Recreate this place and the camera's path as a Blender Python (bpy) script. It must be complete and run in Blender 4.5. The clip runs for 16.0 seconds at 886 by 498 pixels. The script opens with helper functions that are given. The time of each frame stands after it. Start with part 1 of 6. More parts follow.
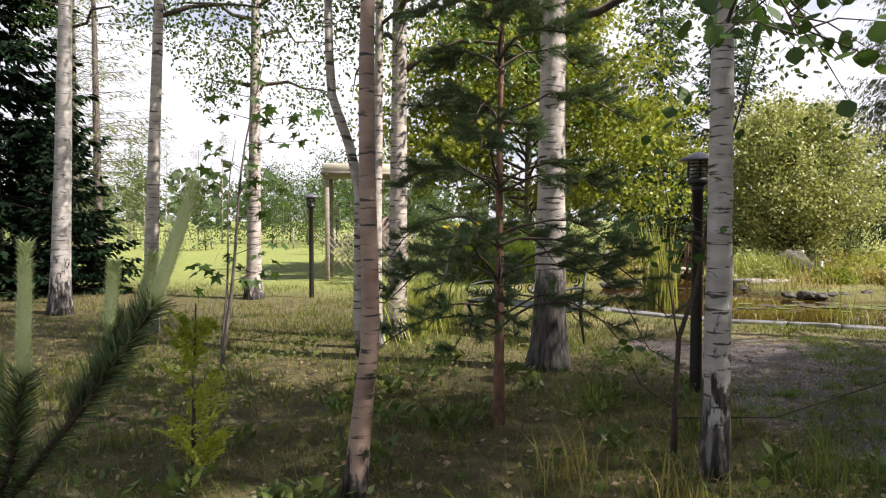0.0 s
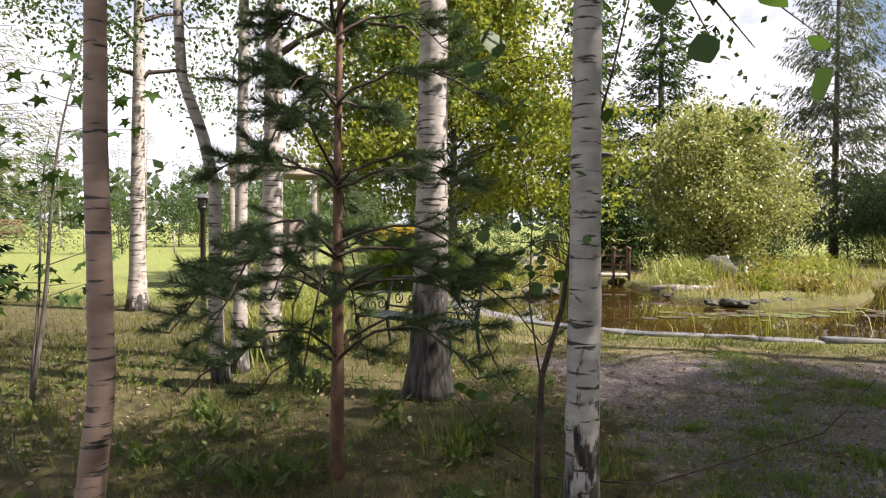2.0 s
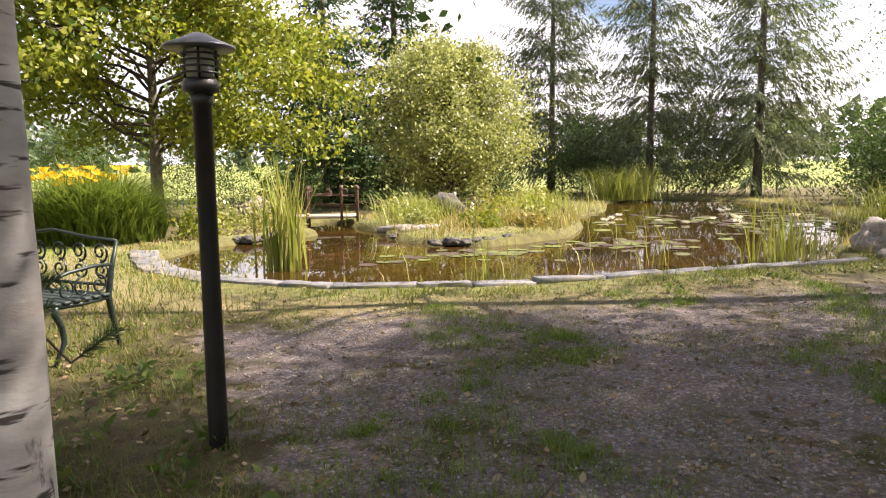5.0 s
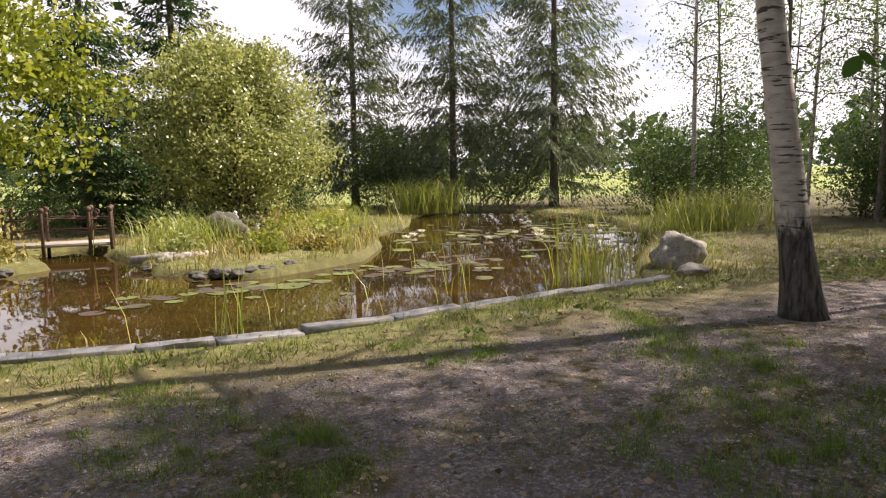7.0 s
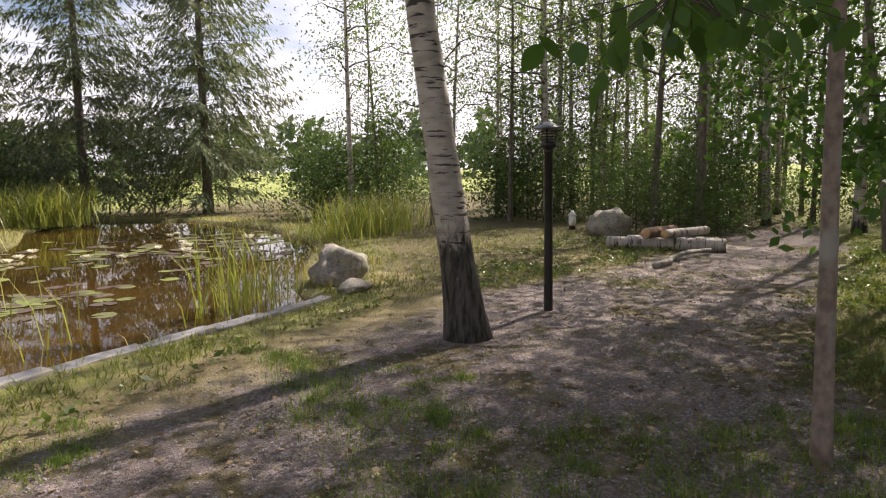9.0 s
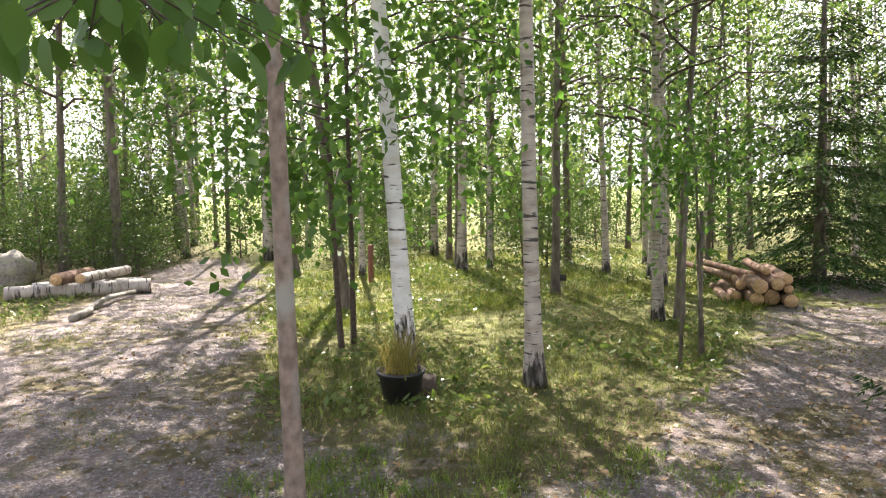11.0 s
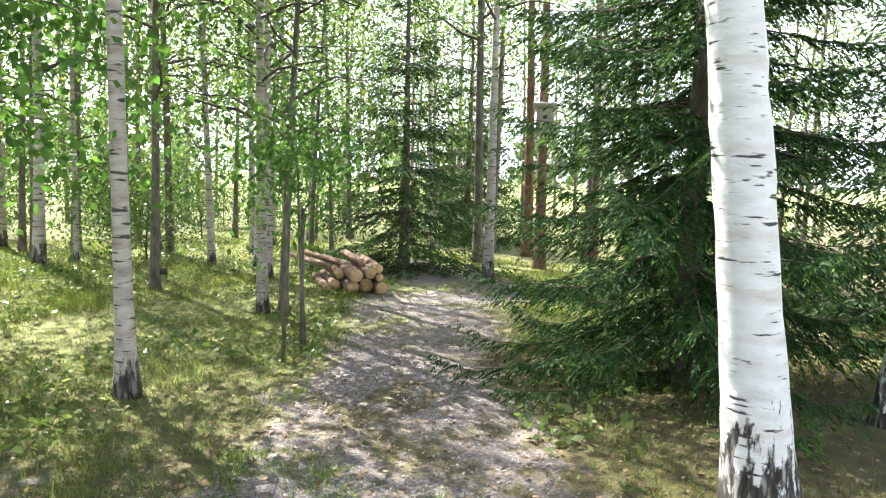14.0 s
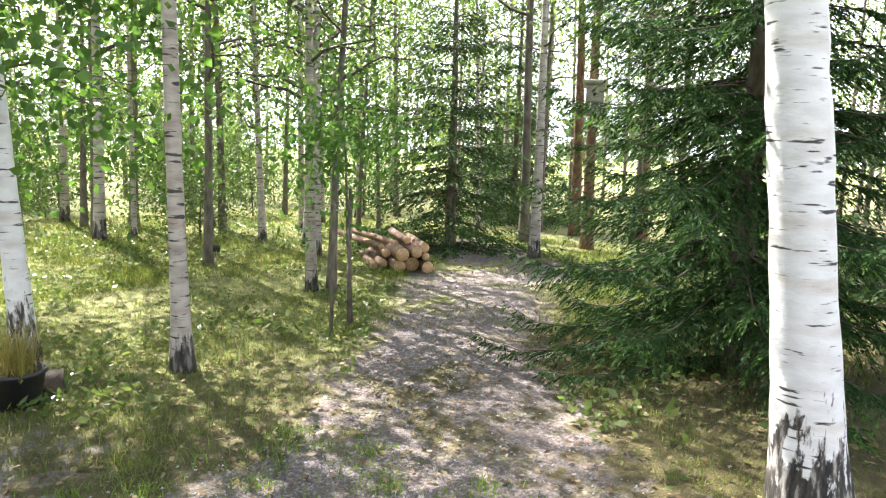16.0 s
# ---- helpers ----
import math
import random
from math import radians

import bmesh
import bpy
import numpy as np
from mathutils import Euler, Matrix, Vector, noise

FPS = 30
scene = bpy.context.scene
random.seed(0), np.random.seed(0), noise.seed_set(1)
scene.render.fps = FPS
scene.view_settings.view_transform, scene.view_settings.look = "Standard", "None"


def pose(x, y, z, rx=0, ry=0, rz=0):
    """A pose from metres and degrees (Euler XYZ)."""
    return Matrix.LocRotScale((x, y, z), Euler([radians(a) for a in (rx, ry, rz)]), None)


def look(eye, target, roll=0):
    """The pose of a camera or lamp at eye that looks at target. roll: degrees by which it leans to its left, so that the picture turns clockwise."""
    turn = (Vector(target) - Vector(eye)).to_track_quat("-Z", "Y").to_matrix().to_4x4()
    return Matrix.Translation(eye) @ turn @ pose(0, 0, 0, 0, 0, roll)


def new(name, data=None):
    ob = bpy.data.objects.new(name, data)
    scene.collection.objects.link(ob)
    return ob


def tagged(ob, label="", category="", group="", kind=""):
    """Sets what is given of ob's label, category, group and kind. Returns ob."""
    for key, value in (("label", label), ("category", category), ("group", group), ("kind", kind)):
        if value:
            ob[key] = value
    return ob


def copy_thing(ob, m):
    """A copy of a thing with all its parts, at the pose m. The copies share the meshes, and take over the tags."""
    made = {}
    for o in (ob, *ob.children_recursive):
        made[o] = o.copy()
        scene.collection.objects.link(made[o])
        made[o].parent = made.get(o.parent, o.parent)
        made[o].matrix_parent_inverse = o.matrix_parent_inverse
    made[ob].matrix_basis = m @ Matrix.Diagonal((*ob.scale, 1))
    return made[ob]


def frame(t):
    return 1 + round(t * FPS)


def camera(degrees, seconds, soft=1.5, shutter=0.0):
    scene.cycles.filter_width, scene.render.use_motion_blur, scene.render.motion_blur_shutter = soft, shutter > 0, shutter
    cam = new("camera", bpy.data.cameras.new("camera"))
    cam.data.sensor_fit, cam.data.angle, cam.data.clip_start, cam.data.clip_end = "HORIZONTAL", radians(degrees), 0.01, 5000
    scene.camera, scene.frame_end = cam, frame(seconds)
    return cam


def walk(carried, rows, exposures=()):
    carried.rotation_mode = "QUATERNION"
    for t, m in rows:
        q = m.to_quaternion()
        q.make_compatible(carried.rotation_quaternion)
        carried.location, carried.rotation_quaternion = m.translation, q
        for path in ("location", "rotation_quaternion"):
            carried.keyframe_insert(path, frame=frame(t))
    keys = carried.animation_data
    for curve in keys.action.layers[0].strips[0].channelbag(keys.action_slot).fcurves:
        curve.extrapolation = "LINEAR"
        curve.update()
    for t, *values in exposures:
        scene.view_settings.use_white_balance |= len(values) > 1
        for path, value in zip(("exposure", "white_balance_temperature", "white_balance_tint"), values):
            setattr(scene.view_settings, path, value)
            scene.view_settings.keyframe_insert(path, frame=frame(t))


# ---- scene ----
cam = camera(66.2, 16.0, soft=1.2)
PATH = [
    (0, (0.369, 0.606, 1.454), (0.274, 2.603, 1.381), -0.1),
    (0.3, (0.537, 0.731, 1.471), (0.297, 2.716, 1.414), 1.0),
    (0.5, (0.554, 0.81, 1.476), (0.327, 2.797, 1.426), 0.1),
    (1, (0.677, 1.075, 1.473), (0.505, 3.067, 1.432), 1.6),
    (1.5, (0.836, 1.356, 1.479), (0.845, 3.355, 1.437), 0.9),
    (2, (1.032, 1.575, 1.472), (1.098, 3.573, 1.408), 0.1),
    (2.5, (1.218, 1.826, 1.48), (1.301, 3.822, 1.378), -0.8),
    (3, (1.363, 2.075, 1.44), (1.597, 4.055, 1.284), 0.7),
    (3.5, (1.47, 2.391, 1.426), (1.826, 4.348, 1.222), -0.1),
    (4, (1.631, 2.554, 1.42), (2.134, 4.474, 1.173), -0.9),
    (4.5, (1.858, 2.783, 1.441), (2.419, 4.689, 1.208), 0.7),
    (5, (2.049, 2.992, 1.427), (2.81, 4.825, 1.184), -0.5),
    (5.2, (2.145, 3.119, 1.428), (3.01, 4.906, 1.184), -0.2),
    (7.3, (3.56, 4.476, 1.473), (4.883, 5.959, 1.254), -1.7),
    (7.5, (3.678, 4.561, 1.477), (5.081, 5.968, 1.25), -2.1),
    (8, (4.065, 4.749, 1.469), (5.602, 6.006, 1.23), -1.4),
    (8.2, (4.164, 4.816, 1.493), (5.743, 6.019, 1.247), -1.3),
    (10.3, (5.095, 5.134, 1.569), (7.085, 5.025, 1.403), -0.0),
    (10.5, (5.155, 5.137, 1.586), (7.133, 4.893, 1.415), 0.1),
    (10.8, (5.23, 5.164, 1.6), (7.145, 4.609, 1.436), -0.9),
    (11, (5.267, 5.159, 1.611), (7.107, 4.393, 1.448), -1.1),
    (11.5, (5.281, 5.12, 1.626), (6.915, 3.977, 1.467), -0.8),
    (12, (5.297, 5.087, 1.661), (6.749, 3.718, 1.53), 0.4),
    (12.5, (5.272, 5.067, 1.707), (6.548, 3.531, 1.599), 0.8),
    (13, (5.265, 5.088, 1.704), (6.469, 3.495, 1.591), 1.1),
    (13.5, (5.26, 5.077, 1.695), (6.41, 3.446, 1.564), 1.7),
    (14, (5.278, 5.081, 1.696), (6.425, 3.455, 1.498), 1.7),
    (14.5, (5.294, 5.045, 1.745), (6.443, 3.43, 1.479), 1.5),
    (15, (5.29, 5.041, 1.733), (6.45, 3.435, 1.458), 1.1),
    (15.5, (5.303, 5.036, 1.732), (6.474, 3.438, 1.461), 1.3),
    (16, (5.269, 5.085, 1.739), (6.518, 3.547, 1.469), 1.8),
]
walk(cam, [(t, look(eye, target, roll)) for t, eye, target, roll in PATH],
     exposures=[(0, 1.15, 6300, 18), (3.5, 1.5, 6500, 21), (5.2, 1.75, 6700, 22), (7.3, 1.15, 6600, 21), (8.2, 1.15, 6600, 21), (10.3, 1.95, 6600, 20), (11.2, 2.8, 6300, 18), (12.2, 3.0, 5800, 6), (16, 3.1, 6100, 14)])

# ---- light: high summer sun over the forest, sky with bright clouds ----
SUN_YAW, SUN_EL = -104.0, 49.0
world = bpy.data.worlds.new("world")
world.use_nodes = True
scene.world = world
wt = world.node_tree
bg = wt.nodes["Background"]
sky = wt.nodes.new("ShaderNodeTexSky")
sky.sky_type, sky.sun_disc = "NISHITA", False
sky.sun_elevation, sky.sun_rotation = radians(SUN_EL), radians(-SUN_YAW)
geo = wt.nodes.new("ShaderNodeTexCoord")
mapn = wt.nodes.new("ShaderNodeMapping")
mapn.inputs["Scale"].default_value = (1, 1, 2.6)
cloud = wt.nodes.new("ShaderNodeTexNoise")
cloud.inputs["Scale"].default_value, cloud.inputs["Detail"].default_value = 2.3, 7
ramp = wt.nodes.new("ShaderNodeValToRGB")
ramp.color_ramp.elements[0].position, ramp.color_ramp.elements[1].position = 0.34, 0.47
mixc = wt.nodes.new("ShaderNodeMix")
mixc.data_type = "RGBA"
wt.links.new(geo.outputs["Generated"], mapn.inputs[0])
wt.links.new(mapn.outputs[0], cloud.inputs["Vector"])
wt.links.new(cloud.outputs["Fac"], ramp.inputs[0])
height = wt.nodes.new("ShaderNodeSeparateXYZ")
clear_top = wt.nodes.new("ShaderNodeMapRange")
clear_top.inputs["From Min"].default_value, clear_top.inputs["From Max"].default_value = 0.32, 0.72
clear_top.inputs["To Min"].default_value, clear_top.inputs["To Max"].default_value = 1.0, 0.12
cover = wt.nodes.new("ShaderNodeMath")
cover.operation = "MULTIPLY"
wt.links.new(geo.outputs["Generated"], height.inputs[0])
wt.links.new(height.outputs["Z"], clear_top.inputs["Value"])
wt.links.new(ramp.outputs[0], cover.inputs[0])
wt.links.new(clear_top.outputs[0], cover.inputs[1])
wt.links.new(cover.outputs[0], mixc.inputs["Factor"])
wt.links.new(sky.outputs[0], mixc.inputs["A"])
mixc.inputs["B"].default_value = (11.0, 11.0, 11.3, 1)
wt.links.new(mixc.outputs["Result"], bg.inputs[0])
bg.inputs[1].default_value = 0.05
sun = new("sun", bpy.data.lights.new("sun", "SUN"))
sun.data.energy, sun.data.angle, sun.data.color = 5.0, radians(0.6), (1.0, 0.93, 0.8)
_a, _e = radians(SUN_YAW), radians(SUN_EL)
sun.matrix_world = look((-math.sin(_a) * math.cos(_e) * 60, math.cos(_a) * math.cos(_e) * 60, math.sin(_e) * 60), (0, 0, 0))

# ---- materials ----


def nodes_of(name):
    m = bpy.data.materials.new(name)
    m.use_nodes = True
    t = m.node_tree
    return m, t, t.nodes["Principled BSDF"]


def tex(t, scale, detail=4, stretch=(1, 1, 1), coord="Object", rough=0.55):
    c, mp, n = t.nodes.new("ShaderNodeTexCoord"), t.nodes.new("ShaderNodeMapping"), t.nodes.new("ShaderNodeTexNoise")
    mp.inputs["Scale"].default_value = stretch
    n.inputs["Scale"].default_value, n.inputs["Detail"].default_value, n.inputs["Roughness"].default_value = scale, detail, rough
    t.links.new(c.outputs[coord], mp.inputs[0])
    t.links.new(mp.outputs[0], n.inputs["Vector"])
    return n.outputs["Fac"]


def steps(t, fac, stops):
    r = t.nodes.new("ShaderNodeValToRGB")
    while len(r.color_ramp.elements) < len(stops):
        r.color_ramp.elements.new(0.5)
    for e, (p, c) in zip(r.color_ramp.elements, stops):
        e.position, e.color = p, (*c, 1)
    t.links.new(fac, r.inputs[0])
    return r.outputs[0]


def mix(t, fac, a, b, how="MIX"):
    m = t.nodes.new("ShaderNodeMix")
    m.data_type, m.blend_type = "RGBA", how
    for sock, v in (("Factor", fac), ("A", a), ("B", b)):
        if isinstance(v, (int, float)):
            m.inputs[sock].default_value = v
        elif isinstance(v, tuple):
            m.inputs[sock].default_value = (*v, 1)
        else:
            t.links.new(v, m.inputs[sock])
    return m.outputs["Result"]


def calc(t, how, a, b):
    m = t.nodes.new("ShaderNodeMath")
    m.operation = how
    for k, v in enumerate((a, b)):
        if isinstance(v, (int, float)):
            m.inputs[k].default_value = v
        else:
            t.links.new(v, m.inputs[k])
    return m.outputs[0]


def bump(t, bsdf, height, strength, dist=0.01):
    b = t.nodes.new("ShaderNodeBump")
    b.inputs["Strength"].default_value, b.inputs["Distance"].default_value = strength, dist
    t.links.new(height, b.inputs["Height"])
    t.links.new(b.outputs[0], bsdf.inputs["Normal"])


def rough_surface(name, dark, light, scale, rough=0.85, relief=0.5, dist=0.01, stretch=(1, 1, 1), metal=0.0, third=None):
    m, t, b = nodes_of(name)
    n1, n2 = tex(t, scale, 6, stretch), tex(t, scale * 0.17, 3)
    c = steps(t, n1, [(0.3, dark), (0.7, light)])
    if third:
        c = mix(t, steps(t, n2, [(0.5, (0, 0, 0)), (0.62, (1, 1, 1))]), c, third)
    t.links.new(c, b.inputs["Base Color"])
    b.inputs["Roughness"].default_value, b.inputs["Metallic"].default_value = rough, metal
    bump(t, b, n1, relief, dist)
    return m


def leaf_surface(name, stops, through_part=0.45, rough=0.45, gloss=0.35):
    m, t, b = nodes_of(name)
    g = t.nodes.new("ShaderNodeNewGeometry")
    o = t.nodes.new("ShaderNodeObjectInfo")
    f = calc(t, "ADD", calc(t, "MULTIPLY", g.outputs["Random Per Island"], 0.8), calc(t, "MULTIPLY", o.outputs["Random"], 0.2))
    c = steps(t, f, stops)
    t.links.new(c, b.inputs["Base Color"])
    b.inputs["Roughness"].default_value = rough
    b.inputs["Specular IOR Level"].default_value = gloss
    tr, mx, out = t.nodes.new("ShaderNodeBsdfTranslucent"), t.nodes.new("ShaderNodeMixShader"), t.nodes["Material Output"]
    t.links.new(mix(t, 0.55, c, (1.0, 1.05, 0.35), "MULTIPLY"), tr.inputs[0])
    mx.inputs[0].default_value = through_part
    t.links.new(b.outputs[0], mx.inputs[1])
    t.links.new(tr.outputs[0], mx.inputs[2])
    t.links.new(mx.outputs[0], out.inputs[0])
    return m


def birch_bark(name, white, pale, rough_to, ragged=2.4, flake=0.1, dash=3.4, few=0.63):
    """White bark with dark cross marks, and fissured dark bark up to rough_to metres."""
    m, t, b = nodes_of(name)
    c = t.nodes.new("ShaderNodeTexCoord")
    sep = t.nodes.new("ShaderNodeSeparateXYZ")
    t.links.new(c.outputs["Object"], sep.inputs[0])
    base = steps(t, tex(t, 5, 5, (1, 1, 2.5)), [(0.3, pale), (0.6, white)])
    film = steps(t, tex(t, 1.2, 4, (1, 1, 6)), [(0.52, (1, 1, 1)), (0.75, (0.78, 0.7, 0.63))])
    base = mix(t, 1.0, base, film, "MULTIPLY")
    marks = steps(t, tex(t, dash, 3, (1, 1, 7.5)), [(few, (0, 0, 0)), (few + 0.05, (1, 1, 1))])
    fine = steps(t, tex(t, 11, 2, (1, 1, 8)), [(0.7, (0, 0, 0)), (0.74, (1, 1, 1))])
    base = mix(t, marks, base, (0.05, 0.045, 0.04))
    base = mix(t, mix(t, 0.55, fine, (0, 0, 0)), base, (0.12, 0.1, 0.085))
    fiss = tex(t, 26, 5, (1, 1, 0.22))
    dark = steps(t, fiss, [(0.38, (0.01, 0.009, 0.008)), (0.52, (0.055, 0.048, 0.042)), (0.62, (flake, flake * 0.93, flake * 0.87))])
    edge = calc(t, "ADD", sep.outputs["Z"], calc(t, "MULTIPLY", calc(t, "SUBTRACT", tex(t, 17, 6, (1, 1, 0.32), rough=0.62), 0.5), rough_to * ragged))
    k = t.nodes.new("ShaderNodeMapRange")
    k.inputs["From Min"].default_value, k.inputs["From Max"].default_value = rough_to * 0.8, rough_to * 1.1
    t.links.new(edge, k.inputs["Value"])
    t.links.new(mix(t, k.outputs[0], dark, base), b.inputs["Base Color"])
    b.inputs["Roughness"].default_value = 0.75
    bump(t, b, mix(t, k.outputs[0], fiss, tex(t, 9, 4, (1, 1, 2))), 0.45, 0.015)
    return m


MAT = {
    "birch": birch_bark("birch_bark", (0.47, 0.425, 0.385), (0.27, 0.23, 0.2), 0.25, 4.0, 0.15, 4.0, 0.58),
    "birch_grey": birch_bark("scarred_birch_bark", (0.47, 0.45, 0.425), (0.29, 0.265, 0.245), 0.6, 5.0, 0.2, 5.0, 0.605),
    "birch_big": birch_bark("old_birch_bark", (0.74, 0.745, 0.75), (0.6, 0.59, 0.58), 0.4, 4.5, 0.34, 4.4, 0.615),
    "birch_old": birch_bark("fissured_birch_bark", (0.48, 0.44, 0.4), (0.28, 0.245, 0.22), 1.0, 1.4, 0.085, 4.2, 0.58),
    "birch_red": birch_bark("young_birch_bark", (0.36, 0.26, 0.21), (0.26, 0.17, 0.135), 0.16, 5.0, 0.12, 5.0, 0.575),
    "grey_bark": rough_surface("grey_bark", (0.06, 0.05, 0.042), (0.2, 0.17, 0.14), 16, 0.9, 0.7, 0.015, (1, 1, 0.35)),
    "red_bark": rough_surface("reddish_bark", (0.13, 0.095, 0.078), (0.33, 0.255, 0.21), 18, 0.85, 0.6, 0.01, (1, 1, 0.8), third=(0.3, 0.29, 0.26)),
    "pine_bark": rough_surface("pine_bark", (0.08, 0.042, 0.028), (0.26, 0.145, 0.095), 14, 0.9, 0.8, 0.015, (1, 1, 0.5)),
    "twig": rough_surface("twig_bark", (0.035, 0.026, 0.02), (0.11, 0.08, 0.06), 30, 0.85, 0.4, 0.004),
    "dead_wood": rough_surface("grey_dead_wood", (0.16, 0.14, 0.12), (0.4, 0.37, 0.33), 14, 0.9, 0.6, 0.01, (1, 1, 0.4)),
    "birch_leaf": leaf_surface("birch_leaf", [(0.1, (0.045, 0.095, 0.022)), (0.6, (0.085, 0.16, 0.032)), (0.95, (0.14, 0.2, 0.04))], 0.42),
    "forest_leaf": leaf_surface("forest_leaf", [(0.1, (0.06, 0.11, 0.036)), (0.6, (0.11, 0.18, 0.055)), (0.95, (0.26, 0.3, 0.1))], 0.55, 0.25),
    "shrub_leaf": leaf_surface("shrub_leaf", [(0.1, (0.045, 0.085, 0.022)), (0.7, (0.085, 0.145, 0.036)), (1.0, (0.16, 0.21, 0.06))], 0.4, 0.4),
    "maple_leaf": leaf_surface("maple_leaf", [(0.1, (0.14, 0.18, 0.025)), (0.7, (0.28, 0.31, 0.045)), (1.0, (0.42, 0.41, 0.075))], 0.5),
    "willow_leaf": leaf_surface("willow_leaf", [(0.1, (0.2, 0.23, 0.07)), (0.6, (0.38, 0.4, 0.15)), (1.0, (0.58, 0.57, 0.3))], 0.4, 0.4),
    "sapling_leaf": leaf_surface("sapling_leaf", [(0.1, (0.05, 0.1, 0.025)), (0.9, (0.09, 0.16, 0.035))], 0.4),
    "broad_leaf": leaf_surface("large_leaf", [(0.0, (0.06, 0.14, 0.03)), (1.0, (0.12, 0.22, 0.045))], 0.5, 0.4),
    "spruce": leaf_surface("spruce_needle", [(0.1, (0.02, 0.048, 0.016)), (0.8, (0.046, 0.095, 0.026)), (1.0, (0.075, 0.135, 0.036))], 0.2, 0.7, 0.12),
    "spruce_mid": leaf_surface("green_spruce_needle", [(0.1, (0.03, 0.06, 0.022)), (0.8, (0.07, 0.12, 0.04)), (1.0, (0.12, 0.18, 0.06))], 0.25, 0.7, 0.15),
    # near-black copy of the spruce needles: the grove edge's shade is in the colour
    "spruce_shaded": leaf_surface("shaded_spruce_needle", [(0.1, (0.007, 0.016, 0.009)), (1.0, (0.017, 0.034, 0.015))], 0.05, 0.8, 0.04),
    "spruce_tip": leaf_surface("fresh_spruce_needle", [(0.1, (0.05, 0.11, 0.024)), (1.0, (0.12, 0.21, 0.045))], 0.3, 0.7, 0.12),
    # distance haze and sunlight lightened into the needle colour of the far spruces
    "spruce_far": leaf_surface("hazed_sunlit_spruce_needle", [(0.1, (0.095, 0.12, 0.075)), (1.0, (0.21, 0.24, 0.15))], 0.35, 0.7, 0.15),
    "larch": leaf_surface("larch_needle", [(0.1, (0.11, 0.14, 0.06)), (1.0, (0.24, 0.26, 0.12))], 0.4, 0.6),
    "pine": leaf_surface("pine_needle", [(0.1, (0.07, 0.115, 0.06)), (1.0, (0.16, 0.21, 0.105))], 0.35, 0.6, 0.2),
    "candle": leaf_surface("pine_candle", [(0.0, (0.46, 0.56, 0.28)), (1.0, (0.68, 0.74, 0.44))], 0.3, 0.6),
    "thuja": leaf_surface("thuja_scale", [(0.1, (0.34, 0.4, 0.05)), (1.0, (0.6, 0.62, 0.12))], 0.45, 0.5),
    "grass": leaf_surface("grass_blade", [(0.05, (0.09, 0.13, 0.025)), (0.6, (0.17, 0.21, 0.045)), (0.85, (0.27, 0.27, 0.08)), (1.0, (0.42, 0.35, 0.17))], 0.5, 0.55),
    "dry_grass": leaf_surface("dry_grass_blade", [(0.0, (0.2, 0.17, 0.05)), (0.6, (0.38, 0.31, 0.1)), (1.0, (0.16, 0.2, 0.04))], 0.35, 0.6),
    "reed": leaf_surface("reed_blade", [(0.0, (0.17, 0.21, 0.04)), (0.6, (0.32, 0.36, 0.08)), (1.0, (0.46, 0.43, 0.16))], 0.4, 0.45),
    "daylily": leaf_surface("daylily_blade", [(0.0, (0.09, 0.15, 0.03)), (0.6, (0.18, 0.25, 0.05)), (1.0, (0.32, 0.36, 0.09))], 0.45, 0.45),
    "herb": leaf_surface("herb_leaf", [(0.0, (0.065, 0.11, 0.028)), (0.6, (0.12, 0.175, 0.045)), (1.0, (0.23, 0.27, 0.085))], 0.45, 0.35),
    "yard_grass": leaf_surface("yard_grass_blade", [(0.0, (0.1, 0.17, 0.03)), (0.6, (0.19, 0.27, 0.05)), (1.0, (0.33, 0.36, 0.1))], 0.5, 0.5),
    "flower": leaf_surface("yellow_petal", [(0.0, (0.75, 0.42, 0.02)), (1.0, (0.85, 0.62, 0.05))], 0.4, 0.5),
    "white_petal": leaf_surface("white_petal", [(0.0, (0.8, 0.8, 0.76)), (1.0, (0.85, 0.78, 0.78))], 0.3, 0.5),
    "pad": leaf_surface("lily_pad", [(0.0, (0.12, 0.16, 0.03)), (0.45, (0.16, 0.2, 0.05)), (0.6, (0.08, 0.06, 0.05)), (1.0, (0.16, 0.1, 0.08))], 0.1, 0.55, 0.25),
    "stone": rough_surface("granite", (0.15, 0.135, 0.115), (0.37, 0.335, 0.29), 22, 0.85, 0.6, 0.02, third=(0.3, 0.29, 0.2)),
    "dark_stone": rough_surface("dark_mossy_rock", (0.035, 0.032, 0.028), (0.12, 0.11, 0.095), 16, 0.9, 0.7, 0.02, third=(0.1, 0.1, 0.05)),
    "slab": rough_surface("kerb_slab_stone", (0.09, 0.09, 0.096), (0.21, 0.212, 0.222), 12, 0.7, 0.5, 0.012, third=(0.23, 0.21, 0.17)),
    "pebble": rough_surface("pebble_stone", (0.12, 0.105, 0.1), (0.5, 0.46, 0.44), 25, 0.85, 0.3),
    "lamp_black": rough_surface("black_lamp_paint", (0.008, 0.0075, 0.0075), (0.02, 0.018, 0.017), 9, 0.45, 0.1, 0.004, third=(0.03, 0.022, 0.017)),
    "lamp_cap": rough_surface("grey_lamp_cap", (0.1, 0.1, 0.11), (0.2, 0.2, 0.22), 9, 0.4, 0.1, 0.004, metal=0.5),
    "bench_iron": rough_surface("dark_green_cast_iron", (0.008, 0.016, 0.014), (0.03, 0.045, 0.04), 30, 0.4, 0.2, 0.004, metal=0.3),
    "bench_slat": rough_surface("painted_bench_slat", (0.016, 0.026, 0.024), (0.05, 0.065, 0.06), 14, 0.45, 0.3, 0.004, (0.3, 1, 1)),
